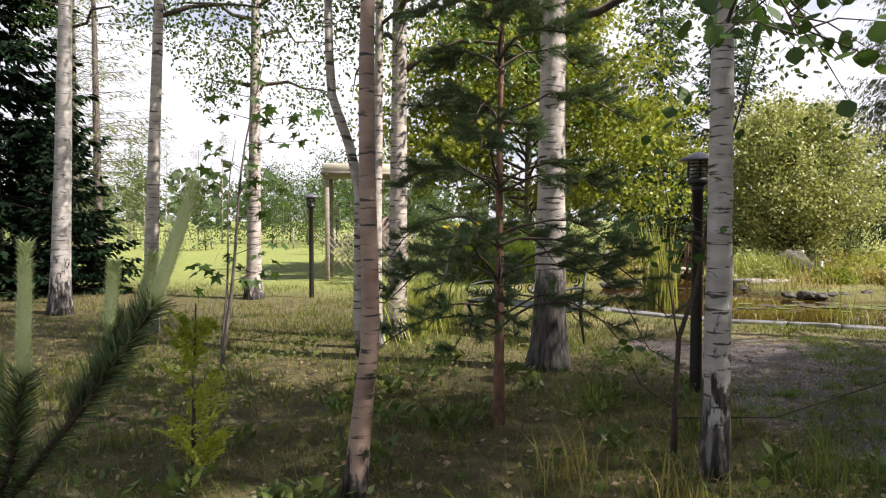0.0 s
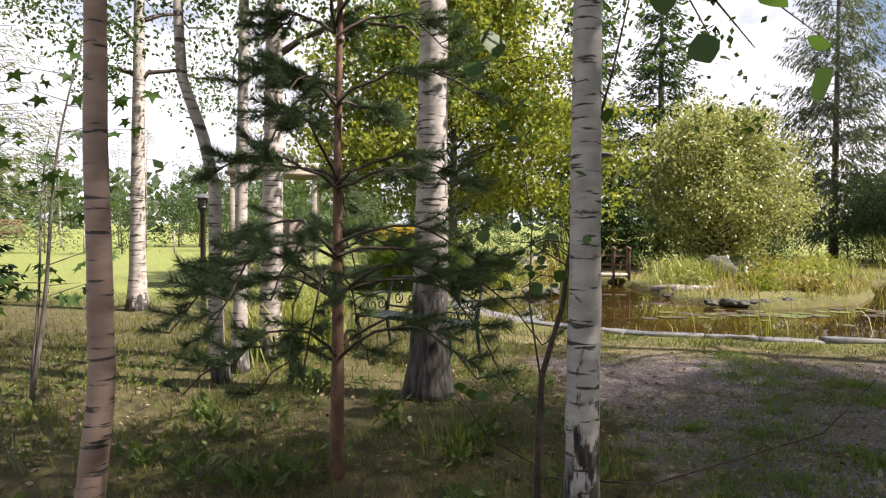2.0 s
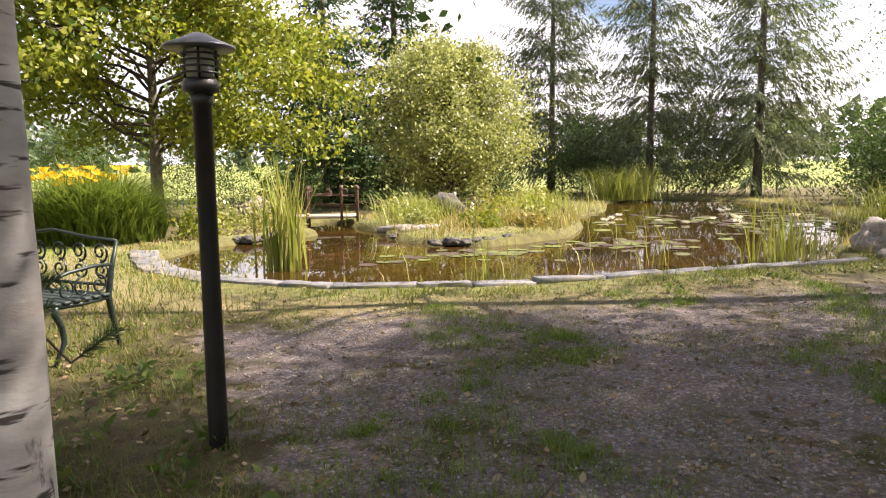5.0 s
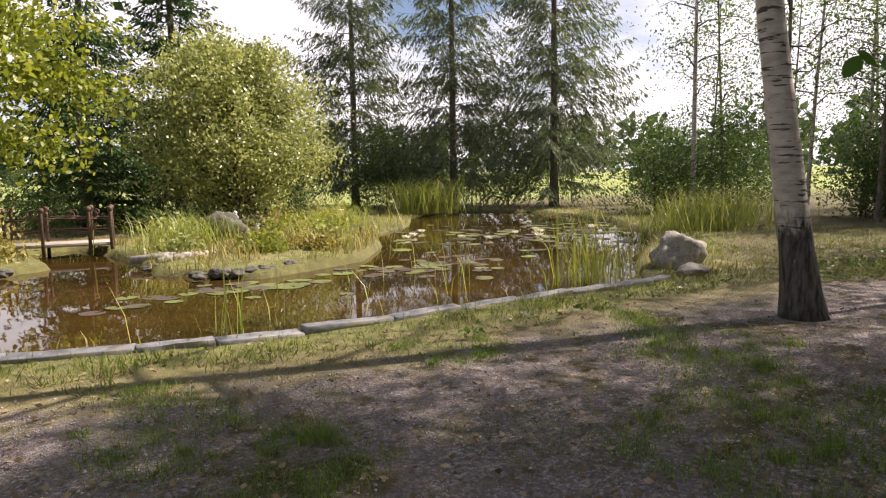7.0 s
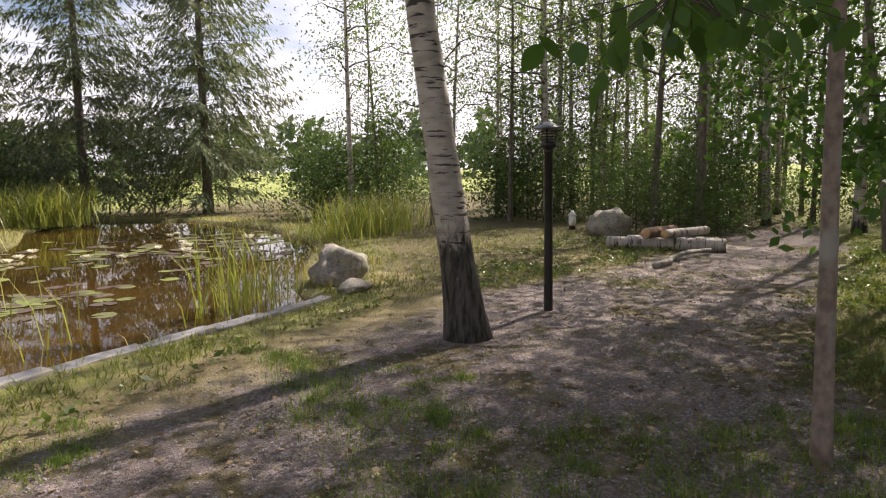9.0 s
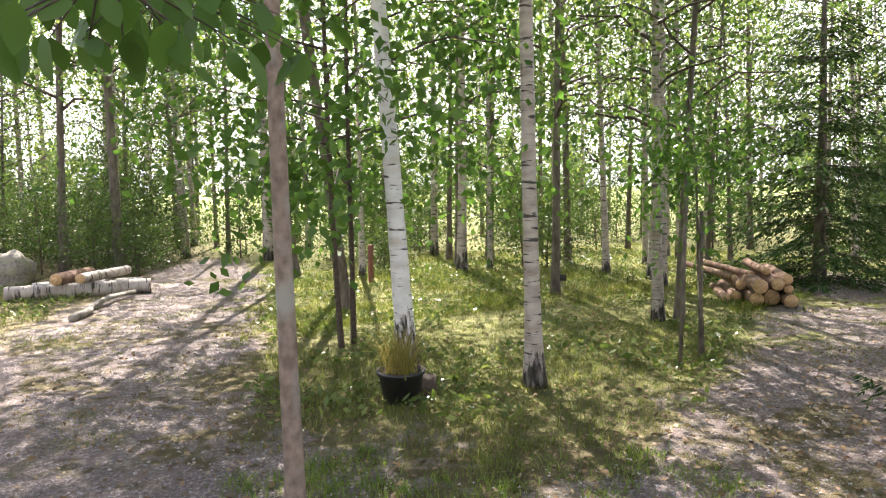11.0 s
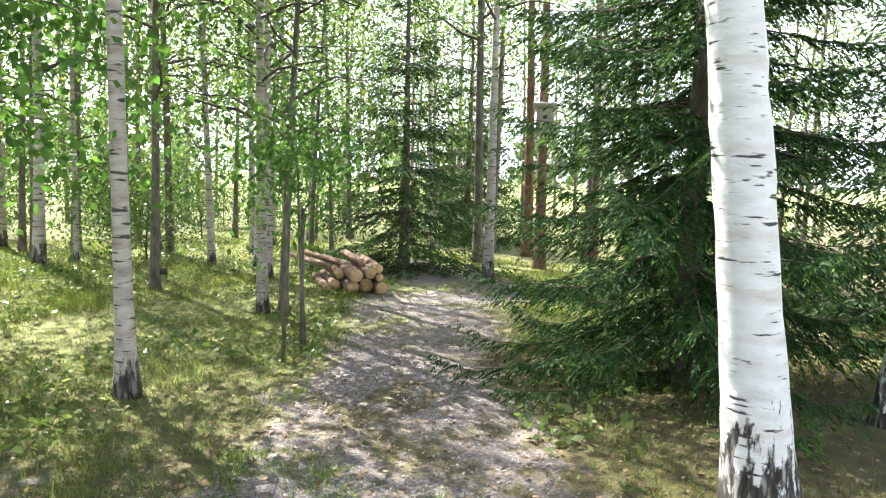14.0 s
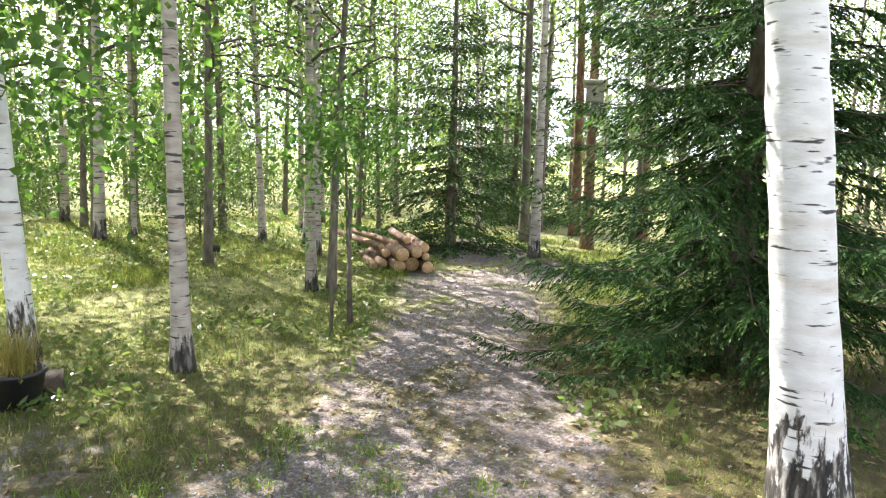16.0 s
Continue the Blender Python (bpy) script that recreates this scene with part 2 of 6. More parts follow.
    "iron": rough_surface("rusty_iron", (0.05, 0.03, 0.022), (0.16, 0.09, 0.06), 20, 0.8, 0.4),
    "cut": rough_surface("cut_wood", (0.5, 0.3, 0.15), (0.72, 0.5, 0.29), 24, 0.8, 0.3, 0.004),
    "log_bark": rough_surface("log_bark", (0.1, 0.055, 0.035), (0.3, 0.19, 0.13), 13, 0.9, 0.9, 0.02, (1, 1, 0.4)),
    "plank": rough_surface("weathered_plank", (0.2, 0.17, 0.14), (0.4, 0.35, 0.3), 14, 0.85, 0.4, 0.006, (0.25, 1, 1)),
    "roof_cloth": rough_surface("cream_canopy_roof", (0.5, 0.46, 0.36), (0.66, 0.62, 0.5), 5, 0.8, 0.1),
    "white_paint": rough_surface("white_paint", (0.68, 0.68, 0.66), (0.82, 0.82, 0.8), 9, 0.6, 0.1),
    "black_pot": rough_surface("black_plastic", (0.012, 0.012, 0.014), (0.035, 0.035, 0.038), 8, 0.45, 0.1),
    "soil": rough_surface("dark_soil", (0.03, 0.022, 0.016), (0.09, 0.065, 0.045), 30, 0.95, 0.7, 0.015),
    "red_wall": rough_surface("red_board_wall", (0.15, 0.055, 0.04), (0.24, 0.1, 0.075), 10, 0.85, 0.3, 0.006, (4, 4, 0.3)),
    "grey_roof": rough_surface("grey_roof_sheet", (0.2, 0.2, 0.21), (0.32, 0.32, 0.33), 8, 0.6, 0.2),
    "tin": rough_surface("bright_tin", (0.6, 0.6, 0.62), (0.75, 0.75, 0.78), 8, 0.4, 0.1),
    "far_wood": leaf_surface("distant_wood", [(0.0, (0.045, 0.075, 0.045)), (1.0, (0.12, 0.15, 0.085))], 0.2, 0.7),
}
m, t, b = nodes_of("frosted_lamp_glass")
b.inputs["Base Color"].default_value, b.inputs["Roughness"].default_value = (0.72, 0.72, 0.68, 1), 0.25
b.inputs["Transmission Weight"].default_value = 0.4
MAT["glass"] = m
m, t, b = nodes_of("pond_water")
mud = steps(t, tex(t, 0.5, 4), [(0.35, (0.022, 0.013, 0.004)), (0.7, (0.065, 0.036, 0.008))])
t.links.new(mud, b.inputs["Base Color"])
b.inputs["Roughness"].default_value, b.inputs["IOR"].default_value, b.inputs["Specular IOR Level"].default_value = 0.02, 1.33, 0.75
bump(t, b, tex(t, 1.6, 3), 0.05, 0.03)
MAT["water"] = m

# ground: gravel yard and path, mossy lawn and litter, far hay field
m, t, b = nodes_of("ground_soil_gravel_lawn")
at = t.nodes.new("ShaderNodeAttribute")
at.attribute_name = "gravel"
lw = t.nodes.new("ShaderNodeAttribute")
lw.attribute_name = "lawn"
dr = t.nodes.new("ShaderNodeAttribute")
dr.attribute_name = "dry"
grain, mid, big = tex(t, 70, 6), tex(t, 5.5, 6), tex(t, 0.9, 5)
stones = steps(t, tex(t, 38, 3, rough=0.7), [(0.3, (0.085, 0.066, 0.063)), (0.52, (0.205, 0.17, 0.162)), (0.72, (0.5, 0.44, 0.425))])
stones = mix(t, steps(t, mid, [(0.42, (0, 0, 0)), (0.75, (0.8, 0.8, 0.8))]), stones, (0.16, 0.12, 0.095))
moss = steps(t, calc(t, 'ADD', calc(t, 'MULTIPLY', tex(t, 2.3, 6, rough=0.65), 0.8), calc(t, 'MULTIPLY', grain, 0.2)), [(0.52, (0, 0, 0)), (0.62, (0.6, 0.6, 0.6))])
stones = mix(t, moss, stones, (0.115, 0.105, 0.03))
turf = steps(t, mid, [(0.3, (0.05, 0.032, 0.018)), (0.5, (0.1, 0.08, 0.026)), (0.7, (0.16, 0.15, 0.035))])
turf = mix(t, 0.45, turf, steps(t, grain, [(0.3, (0.045, 0.04, 0.014)), (0.7, (0.17, 0.14, 0.055))]))
lawn = steps(t, mid, [(0.3, (0.15, 0.19, 0.04)), (0.7, (0.28, 0.31, 0.075))])
turf = mix(t, lw.outputs["Fac"], turf, lawn)
f = calc(t, "ADD", at.outputs["Fac"], calc(t, "MULTIPLY", calc(t, "SUBTRACT", mid, 0.5), 1.5))
f = calc(t, "ADD", f, calc(t, "MULTIPLY", calc(t, "SUBTRACT", big, 0.5), 2.0))
soil = mix(t, steps(t, f, [(0.42, (0, 0, 0)), (0.6, (1, 1, 1))]), turf, stones)
straw = steps(t, grain, [(0.3, (0.14, 0.115, 0.04)), (0.7, (0.33, 0.275, 0.13))])
scruff = steps(t, calc(t, "ADD", dr.outputs["Fac"], calc(t, "MULTIPLY", calc(t, "SUBTRACT", tex(t, 3.1, 6, rough=0.65), 0.5), 1.6)), [(0.48, (0, 0, 0)), (0.8, (0.75, 0.75, 0.75))])
t.links.new(mix(t, scruff, soil, straw), b.inputs["Base Color"])
b.inputs["Roughness"].default_value = 0.95
bump(t, b, calc(t, "ADD", grain, calc(t, "MULTIPLY", mid, 0.8)), 1.0, 0.03)
MAT["ground"] = m

# ---- mesh helpers ----


class Shape:
    """Gathers points and faces of one mesh."""

    def __init__(self):
        self.v, self.f, self.n = [], [], 0

    def add(self, verts, *faces):
        verts = np.asarray(verts, float)
        self.v.append(verts)
        for fa in faces:
            if len(fa):
                self.f.append(np.asarray(fa, int) + self.n)
        self.n += len(verts)
        return self

    def mesh(self, name, material, smooth=False):
        me = bpy.data.meshes.new(name)
        v = np.concatenate(self.v)
        me.vertices.add(len(v))
        me.vertices.foreach_set("co", v.ravel())
        loops = np.concatenate([f.ravel() for f in self.f])
        tot = np.concatenate([np.full(len(f), f.shape[1]) for f in self.f])
        me.loops.add(len(loops))
        me.loops.foreach_set("vertex_index", loops.astype(np.int32))
        me.polygons.add(len(tot))
        me.polygons.foreach_set("loop_start", np.concatenate([[0], np.cumsum(tot)[:-1]]).astype(np.int32))
        if smooth:
            me.polygons.foreach_set("use_smooth", np.ones(len(tot), bool))
        me.update(calc_edges=True)
        me.validate()
        me.materials.append(MAT[material])
        return me

    def tube(self, pts, radii, seg=8, cap=True):
        pts, n = np.asarray(pts, float), len(pts)
        d = np.gradient(pts, axis=0)
        d /= np.linalg.norm(d, axis=1)[:, None] + 1e-9
        ref = np.where(np.abs(d[:, 2:3]) > 0.9, np.array([[1.0, 0, 0]]), np.array([[0, 0, 1.0]]))
        a = np.cross(d, ref)
        a /= np.linalg.norm(a, axis=1)[:, None] + 1e-9
        c = np.cross(d, a)
        th = np.arange(seg) * 2 * np.pi / seg
        ring = a[:, None] * np.cos(th)[None, :, None] + c[:, None] * np.sin(th)[None, :, None]
        v = (pts[:, None] + ring * np.asarray(radii, float)[:, None, None]).reshape(-1, 3)
        i, j = np.meshgrid(np.arange(n - 1), np.arange(seg), indexing="ij")
        k = (j + 1) % seg
        q = np.stack([i * seg + j, i * seg + k, (i + 1) * seg + k, (i + 1) * seg + j], -1).reshape(-1, 4)
        caps = [np.arange(seg)[None, ::-1], np.arange(seg)[None] + (n - 1) * seg] if cap else []
        return self.add(v, q, *caps)

    def box(self, size, at=(0, 0, 0), turn=None, bevel=0.0):
        bm = bmesh.new()
        bmesh.ops.create_cube(bm, size=1)
        bmesh.ops.scale(bm, vec=size, verts=bm.verts)
        if bevel:
            bmesh.ops.bevel(bm, geom=bm.edges[:], offset=bevel, segments=1, affect="EDGES")
        if turn is not None:
            bmesh.ops.transform(bm, matrix=turn, verts=bm.verts)
        bmesh.ops.translate(bm, vec=at, verts=bm.verts)
        return self.bm(bm)

    def bm(self, bm):
        bm.verts.ensure_lookup_table()
        v = [x.co[:] for x in bm.verts]
        by = {}
        for f in bm.faces:
            by.setdefault(len(f.verts), []).append([x.index for x in f.verts])
        self.add(v, *by.values())
        bm.free()
        return self

    def spin(self, profile, seg=20, at=(0, 0, 0)):
        """A turned shape from (radius, height) pairs."""
        p = np.array(profile, float)
        th = np.arange(seg) * 2 * np.pi / seg
        v = np.stack([p[:, :1] * np.cos(th), p[:, :1] * np.sin(th), np.repeat(p[:, 1:], seg, 1)], -1).reshape(-1, 3) + np.array(at)
        i, j = np.meshgrid(np.arange(len(p) - 1), np.arange(seg), indexing="ij")
        k = (j + 1) % seg
        return self.add(v, np.stack([i * seg + j, i * seg + k, (i + 1) * seg + k, (i + 1) * seg + j], -1).reshape(-1, 4))

    def kites(self, c, size, rng, bias=(0, 0, -0.3), aspect=0.62, axis=None, flat=0.0):
        """Leaves: one kite with a folded midrib for each centre."""
        n = len(c)
        size = np.broadcast_to(size, n)[:, None]
        a = rng.normal(size=(n, 3)) * 0.6 + np.array(bias) if axis is None else axis
        a = a / (np.linalg.norm(a, axis=1)[:, None] + 1e-9)
        b = rng.normal(size=(n, 3))
        if flat:
            b = b * (1 - flat) + flat * np.cross(a, [0, 0, 1.0])
        s = np.cross(a, np.cross(b, a))
        s /= np.linalg.norm(s, axis=1)[:, None] + 1e-9
        v = np.stack([c, c + a * size * 0.45 + s * size * aspect * 0.5, c + a * size, c + a * size * 0.45 - s * size * aspect * 0.5], 1)
        return self.add(v.reshape(-1, 3), np.arange(4 * n).reshape(n, 4))

    def spikes(self, base, tip, width, rng):
        """Needles and short blades: one slim triangle each."""
        n = len(base)
        d = tip - base
        s = np.cross(d, rng.normal(size=(n, 3)))
        s /= np.linalg.norm(s, axis=1)[:, None] + 1e-9
        w = np.broadcast_to(width, n)[:, None] / 2
        return self.add(np.stack([base - s * w, base + s * w, tip], 1).reshape(-1, 3), np.arange(3 * n).reshape(n, 3))

    def blades(self, root, height, width, lean, rng):
        """Grass and reed blades, each bent in three pieces."""
        n = len(root)
        h, w = np.broadcast_to(height, n)[:, None], np.broadcast_to(width, n)[:, None]
        th = rng.uniform(0, 2 * np.pi, n)
        out = np.stack([np.cos(th), np.sin(th), np.zeros(n)], 1)
        side = np.stack([-np.sin(th), np.cos(th), np.zeros(n)], 1)
        ln = np.broadcast_to(lean, n)[:, None] * rng.uniform(0.2, 1.2, (n, 1))
        up = np.array([[0, 0, 1.0]])
        p1 = root + up * h * 0.55 + out * h * ln * 0.3
        p2 = root + up * h * (1 - 0.25 * np.minimum(ln, 1.6)) + out * h * ln
        v = np.stack([root - side * w / 2, root + side * w / 2, p1 + side * w * 0.4, p1 - side * w * 0.4, p2], 1)
        k = np.arange(n)[:, None] * 5
        return self.add(v.reshape(-1, 3), k + np.array([[0, 1, 2, 3]]), k + np.array([[3, 2, 4]]))


def part(name, shape, material, parent, label="", smooth=False):
    me = shape.mesh(name, material, smooth) if isinstance(shape, Shape) else shape
    ob = new(name, me)
    ob.parent = parent
    if label:
        ob["label"] = label
    return ob


def thing(name, label, category, at=(0, 0, 0), rz=0.0, group=""):
    ob = new(name)
    ob.empty_display_size = 0.1
    ob.matrix_world = pose(*at, 0, 0, rz)
    return tagged(ob, label, category, group)


def solid(name, shape, material, label, category, at=(0, 0, 0), rz=0.0, group="", kind="", smooth=False):
    ob = new(name, shape.mesh(name, material, smooth))
    ob.matrix_world = pose(*at, 0, 0, rz)
    return tagged(ob, label, category, group, kind)

# ---- the ground, one sheet to the horizon, hollowed for the pond ----
POND = [(2.0, 15.2), (2.2, 12.9), (2.9, 11.85), (4.35, 10.75), (5.7, 10.35), (7.85, 10.15), (10.1, 9.95), (11.6, 9.9), (12.5, 10.9), (14.6, 12.2),
        (17.6, 14.0), (21, 18), (23.4, 23.5), (22, 27.5), (18, 25), (15.5, 21.6), (13, 19.6), (11.4, 16.9), (9.8, 15.1), (7.6, 14.3), (6.5, 15.8),
        (6.7, 18), (6.4, 21.5), (5.2, 21.2), (5.2, 18), (3.9, 17.3), (2.6, 16.4)]
YARD = [(2.9, 3), (2.6, 6.5), (2.3, 9.0), (4, 9.5), (7, 8.8), (10, 8.8), (12, 8.4), (14, 7.2), (18.5, 6.0), (24, 4.6), (24, 3.2), (18, 3.4), (14.2, 4.1),
        (11.1, 4.75), (9.7, 4.6), (8.6, 3.9), (8.45, 2.7), (8.9, 1.6), (10.2, 0), (11.5, -1.9), (12, -3.4), (14, -5), (14, -6.6), (11.5, -5.4), (10.4, -4.2),
        (9.6, -2.5), (8.4, -0.4), (7.6, 1.0), (6.8, 1.7), (5, 1.9), (3.6, 2.2)]


def depth_in(poly, x, y):
    """Signed distance to an outline, positive inside."""
    p = np.array(poly, float)
    q = np.roll(p, -1, 0)
    best, inside = np.full(x.shape, 1e9), np.zeros(x.shape, bool)
    for (ax, ay), (bx, by) in zip(p, q):
        dx, dy = bx - ax, by - ay
        k = np.clip(((x - ax) * dx + (y - ay) * dy) / (dx * dx + dy * dy), 0, 1)
        best = np.minimum(best, np.hypot(x - ax - k * dx, y - ay - k * dy))
        cross = ((ay > y) != (by > y)) & (x < (bx - ax) * (y - ay) / (by - ay + 1e-12) + ax)
        inside ^= cross
    return np.where(inside, best, -best)


def wave(x, y):
    return np.sin(x * 0.9 + 1.3 * np.sin(y * 0.5)) * 0.5 + np.sin(y * 1.3 + 0.8 * np.sin(x * 1.1 + 2)) * 0.5


def height_at(x, y):
    x, y = np.asarray(x, float), np.asarray(y, float)
    d = depth_in(POND, x, y)
    far = np.hypot(x - 5, y - 8)
    z = 0.018 * wave(x * 1.7, y * 1.7) + np.clip((far - 60) / 400, 0, 1) * 4
    z = z + 0.16 * np.exp(-((x - 9.5) ** 2 / 6 + (y - 18) ** 2 / 10))
    k = np.clip(d / 0.35, 0, 1)
    k = k * k * (3 - 2 * k)
    return z * (1 - k) - 0.5 * k


def gravel_at(x, y):
    return np.clip(0.5 + depth_in(YARD, x, y) * 0.75, 0, 0.7)


def lawn_at(x, y):
    """How open and mown it is: beyond the grove and the pond."""
    k = np.clip((y - 12.5 - 0.25 * np.abs(x)) / 4, 0, 1) * (x < 1.5) + np.clip((y - 30) / 6, 0, 1) * (x >= 1.5)
    k = np.maximum(k, np.clip((np.hypot(x - 5, y - 8) - 42) / 20, 0, 1))
    bank = np.clip(1 - np.abs(depth_in(POND, x, y) + 0.6) / 1.0, 0, 1) * 0.5
    green = 0.45 * np.clip((x - 8.5) / 2, 0, 1) * np.clip((4.5 - y) / 1.5, 0, 1)
    return np.maximum(np.maximum(k, bank), green)


def dry_at(x, y):
    """Sun-dried moss: along the pond kerb and on the open end of the yard."""
    band = np.clip(1 - np.abs(depth_in(POND, x, y) + 1.25) / 1.3, 0, 1) * (x < 14)
    return np.maximum(band, 0.75 * np.exp(-((x - 17) ** 2 / 16 + (y - 7.5) ** 2 / 6)))


near_x, near_y = np.arange(-8, 26.01, 0.2), np.arange(-7, 29.01, 0.2)
outer = np.array([2, 5, 9, 15, 24, 36, 52, 75, 110, 160, 240, 380, 600, 1000, 1800.0])
gx, gy = (np.concatenate([a[0] - outer[::-1], a, a[-1] + outer]) for a in (near_x, near_y))
X, Y = np.meshgrid(gx, gy, indexing="ij")
Z = height_at(X, Y)
ny = len(gy)
I, J = np.meshgrid(np.arange(len(gx) - 1), np.arange(ny - 1), indexing="ij")
sheet = Shape().add(np.stack([X, Y, Z], -1).reshape(-1, 3), np.stack([I * ny + J, (I + 1) * ny + J, (I + 1) * ny + J + 1, I * ny + J + 1], -1).reshape(-1, 4))
ground = solid("ground", sheet, "ground", "gravel yard, mossy grove floor and mown lawn", "ground", kind="structure", smooth=True)
for key, val in (("gravel", gravel_at(X, Y)), ("lawn", lawn_at(X, Y)), ("dry", dry_at(X, Y))):
    ground.data.attributes.new(key, "FLOAT", "POINT").data.foreach_set("value", val.ravel().astype(np.float32))

pc = np.array(POND)
mid_p = pc.mean(0)
bm = bmesh.new()
bm.faces.new([bm.verts.new((x, y, -0.09)) for x, y in pc + (pc - mid_p) * 0.012])
bmesh.ops.triangulate(bm, faces=bm.faces[:])
solid("water", Shape().bm(bm), "water", "brown still pond water with reflections", "water", kind="structure")

# ---- trees ----


def bend(h, lean=(0, 0), wob=0.04, n=12, seed=0, curve=()):
    """The line of a trunk: a lean in metres at the top, a small wobble, and given sideways bends (height, dx, dy)."""
    rng = np.random.default_rng(seed)
    z = np.linspace(0, 1, n) ** 1.1
    ph = rng.uniform(0, 6, 4)
    x = lean[0] * z + wob * (np.sin(z * 7 + ph[0]) - np.sin(ph[0])) * z
    y = lean[1] * z + wob * (np.sin(z * 6 + ph[1]) - np.sin(ph[1])) * z
    if curve:
        cz = [c[0] for c in curve]
        x, y = x + np.interp(z * h, cz, [c[1] for c in curve]), y + np.interp(z * h, cz, [c[2] for c in curve])
    return np.stack([x, y, z * h - 0.06 * (z == 0)], 1)


def trunk_shape(line, r, flare=1.35, seg=14, top=0.12):
    s = line[:, 2] / line[-1, 2]
    rad = r * (1 - (1 - top) * np.clip(s, 0, 1) ** 0.9)
    rad = rad * (1 + (flare - 1) * np.exp(-np.clip(line[:, 2], 0, None) / 0.28))
    return Shape().tube(line, rad, seg)


def dense_line(line, step=0.14, top=4.0):
    """More points in the low part of a trunk, where it is seen."""
    z = np.concatenate([np.arange(line[0, 2], min(top, line[-1, 2]), step), line[line[:, 2] > min(top, line[-1, 2]) + 0.05][:, 2]])
    return np.stack([np.interp(z, line[:, 2], line[:, k]) for k in (0, 1)] + [z], 1)


def knotty(shape, amount, seed):
    rng = np.random.default_rng(seed)
    v = shape.v[-1]
    v += rng.normal(size=v.shape) * amount
    return shape


def crown_parts(line, r, base, width, limbs, leaves, size, rng, droop=0.5, spread=0.3, up=0.5):
    """Limbs that leave the trunk above base, and leaves round their outer parts."""
    wood, spots, h = Shape(), [], line[-1, 2]
    for k in range(limbs):
        f = (k + rng.uniform(0.1, 0.9)) / limbs
        z0 = base + (h - base) * f * 0.96
        p0 = np.array([np.interp(z0, line[:, 2], line[:, j]) for j in range(3)])
        ln = width * (0.55 + 0.75 * np.sin(np.pi * min(1, 0.18 + f * 0.8))) * rng.uniform(0.6, 1.1) * (1 - 0.35 * f)
        th = k * 2.4 + rng.uniform(-0.5, 0.5)
        u = np.linspace(0, 1, 6)[:, None]
        d = np.array([[np.cos(th), np.sin(th), 0]])
        pts = p0 + d * ln * u + np.array([[0, 0, 1]]) * ln * (up * u - droop * u ** 2.4)
        pts[1:] += rng.normal(size=(5, 3)) * ln * 0.035
        wood.tube(pts, np.linspace(r * 0.3 * (1 - 0.6 * f) + 0.006, 0.004, 6), 4, cap=False)
        m = int(leaves / limbs * rng.uniform(0.6, 1.4))
        w = rng.uniform(0.25, 1.06, m) ** 0.8
        at = np.stack([np.interp(w, u[:, 0], pts[:, j]) for j in range(3)], 1)
        knots = rng.normal(size=(6, 3)) * spread * np.array([1, 1, 0.7])
        at += knots[rng.integers(0, 6, m)] * (0.4 + w[:, None] * 0.8) + rng.normal(size=(m, 3)) * spread * 0.45
        at[:, 2] -= np.abs(rng.normal(size=m)) * droop * 0.35
        spots.append(at)
    c = np.concatenate(spots)
    return wood, Shape().kites(c, size * rng.uniform(0.7, 1.25, len(c)), rng)


def tree(name, label, at, h, r, bark, leaf, base, width, limbs, leaves, size, seed, lean=(0, 0), curve=(), droop=0.5, spread=0.32, up=0.5, flare=1.35, group="", rz=0.0, wob=0.05, category="tree"):
    rng = np.random.default_rng(seed)
    ob = thing(name, label, category, at, rz, group)
    line = bend(h, lean, wob, 18, seed, curve)
    part("trunk", knotty(trunk_shape(dense_line(line), r, flare), r * 0.018, seed), bark, ob, smooth=True)
    wood, crown = crown_parts(line, r, base, width, limbs, leaves, size, rng, droop, spread, up)
    tagged(part("branchwork", wood, "twig", ob, smooth=True), kind="stuff")
    part("crown", crown, leaf, ob)
    return ob


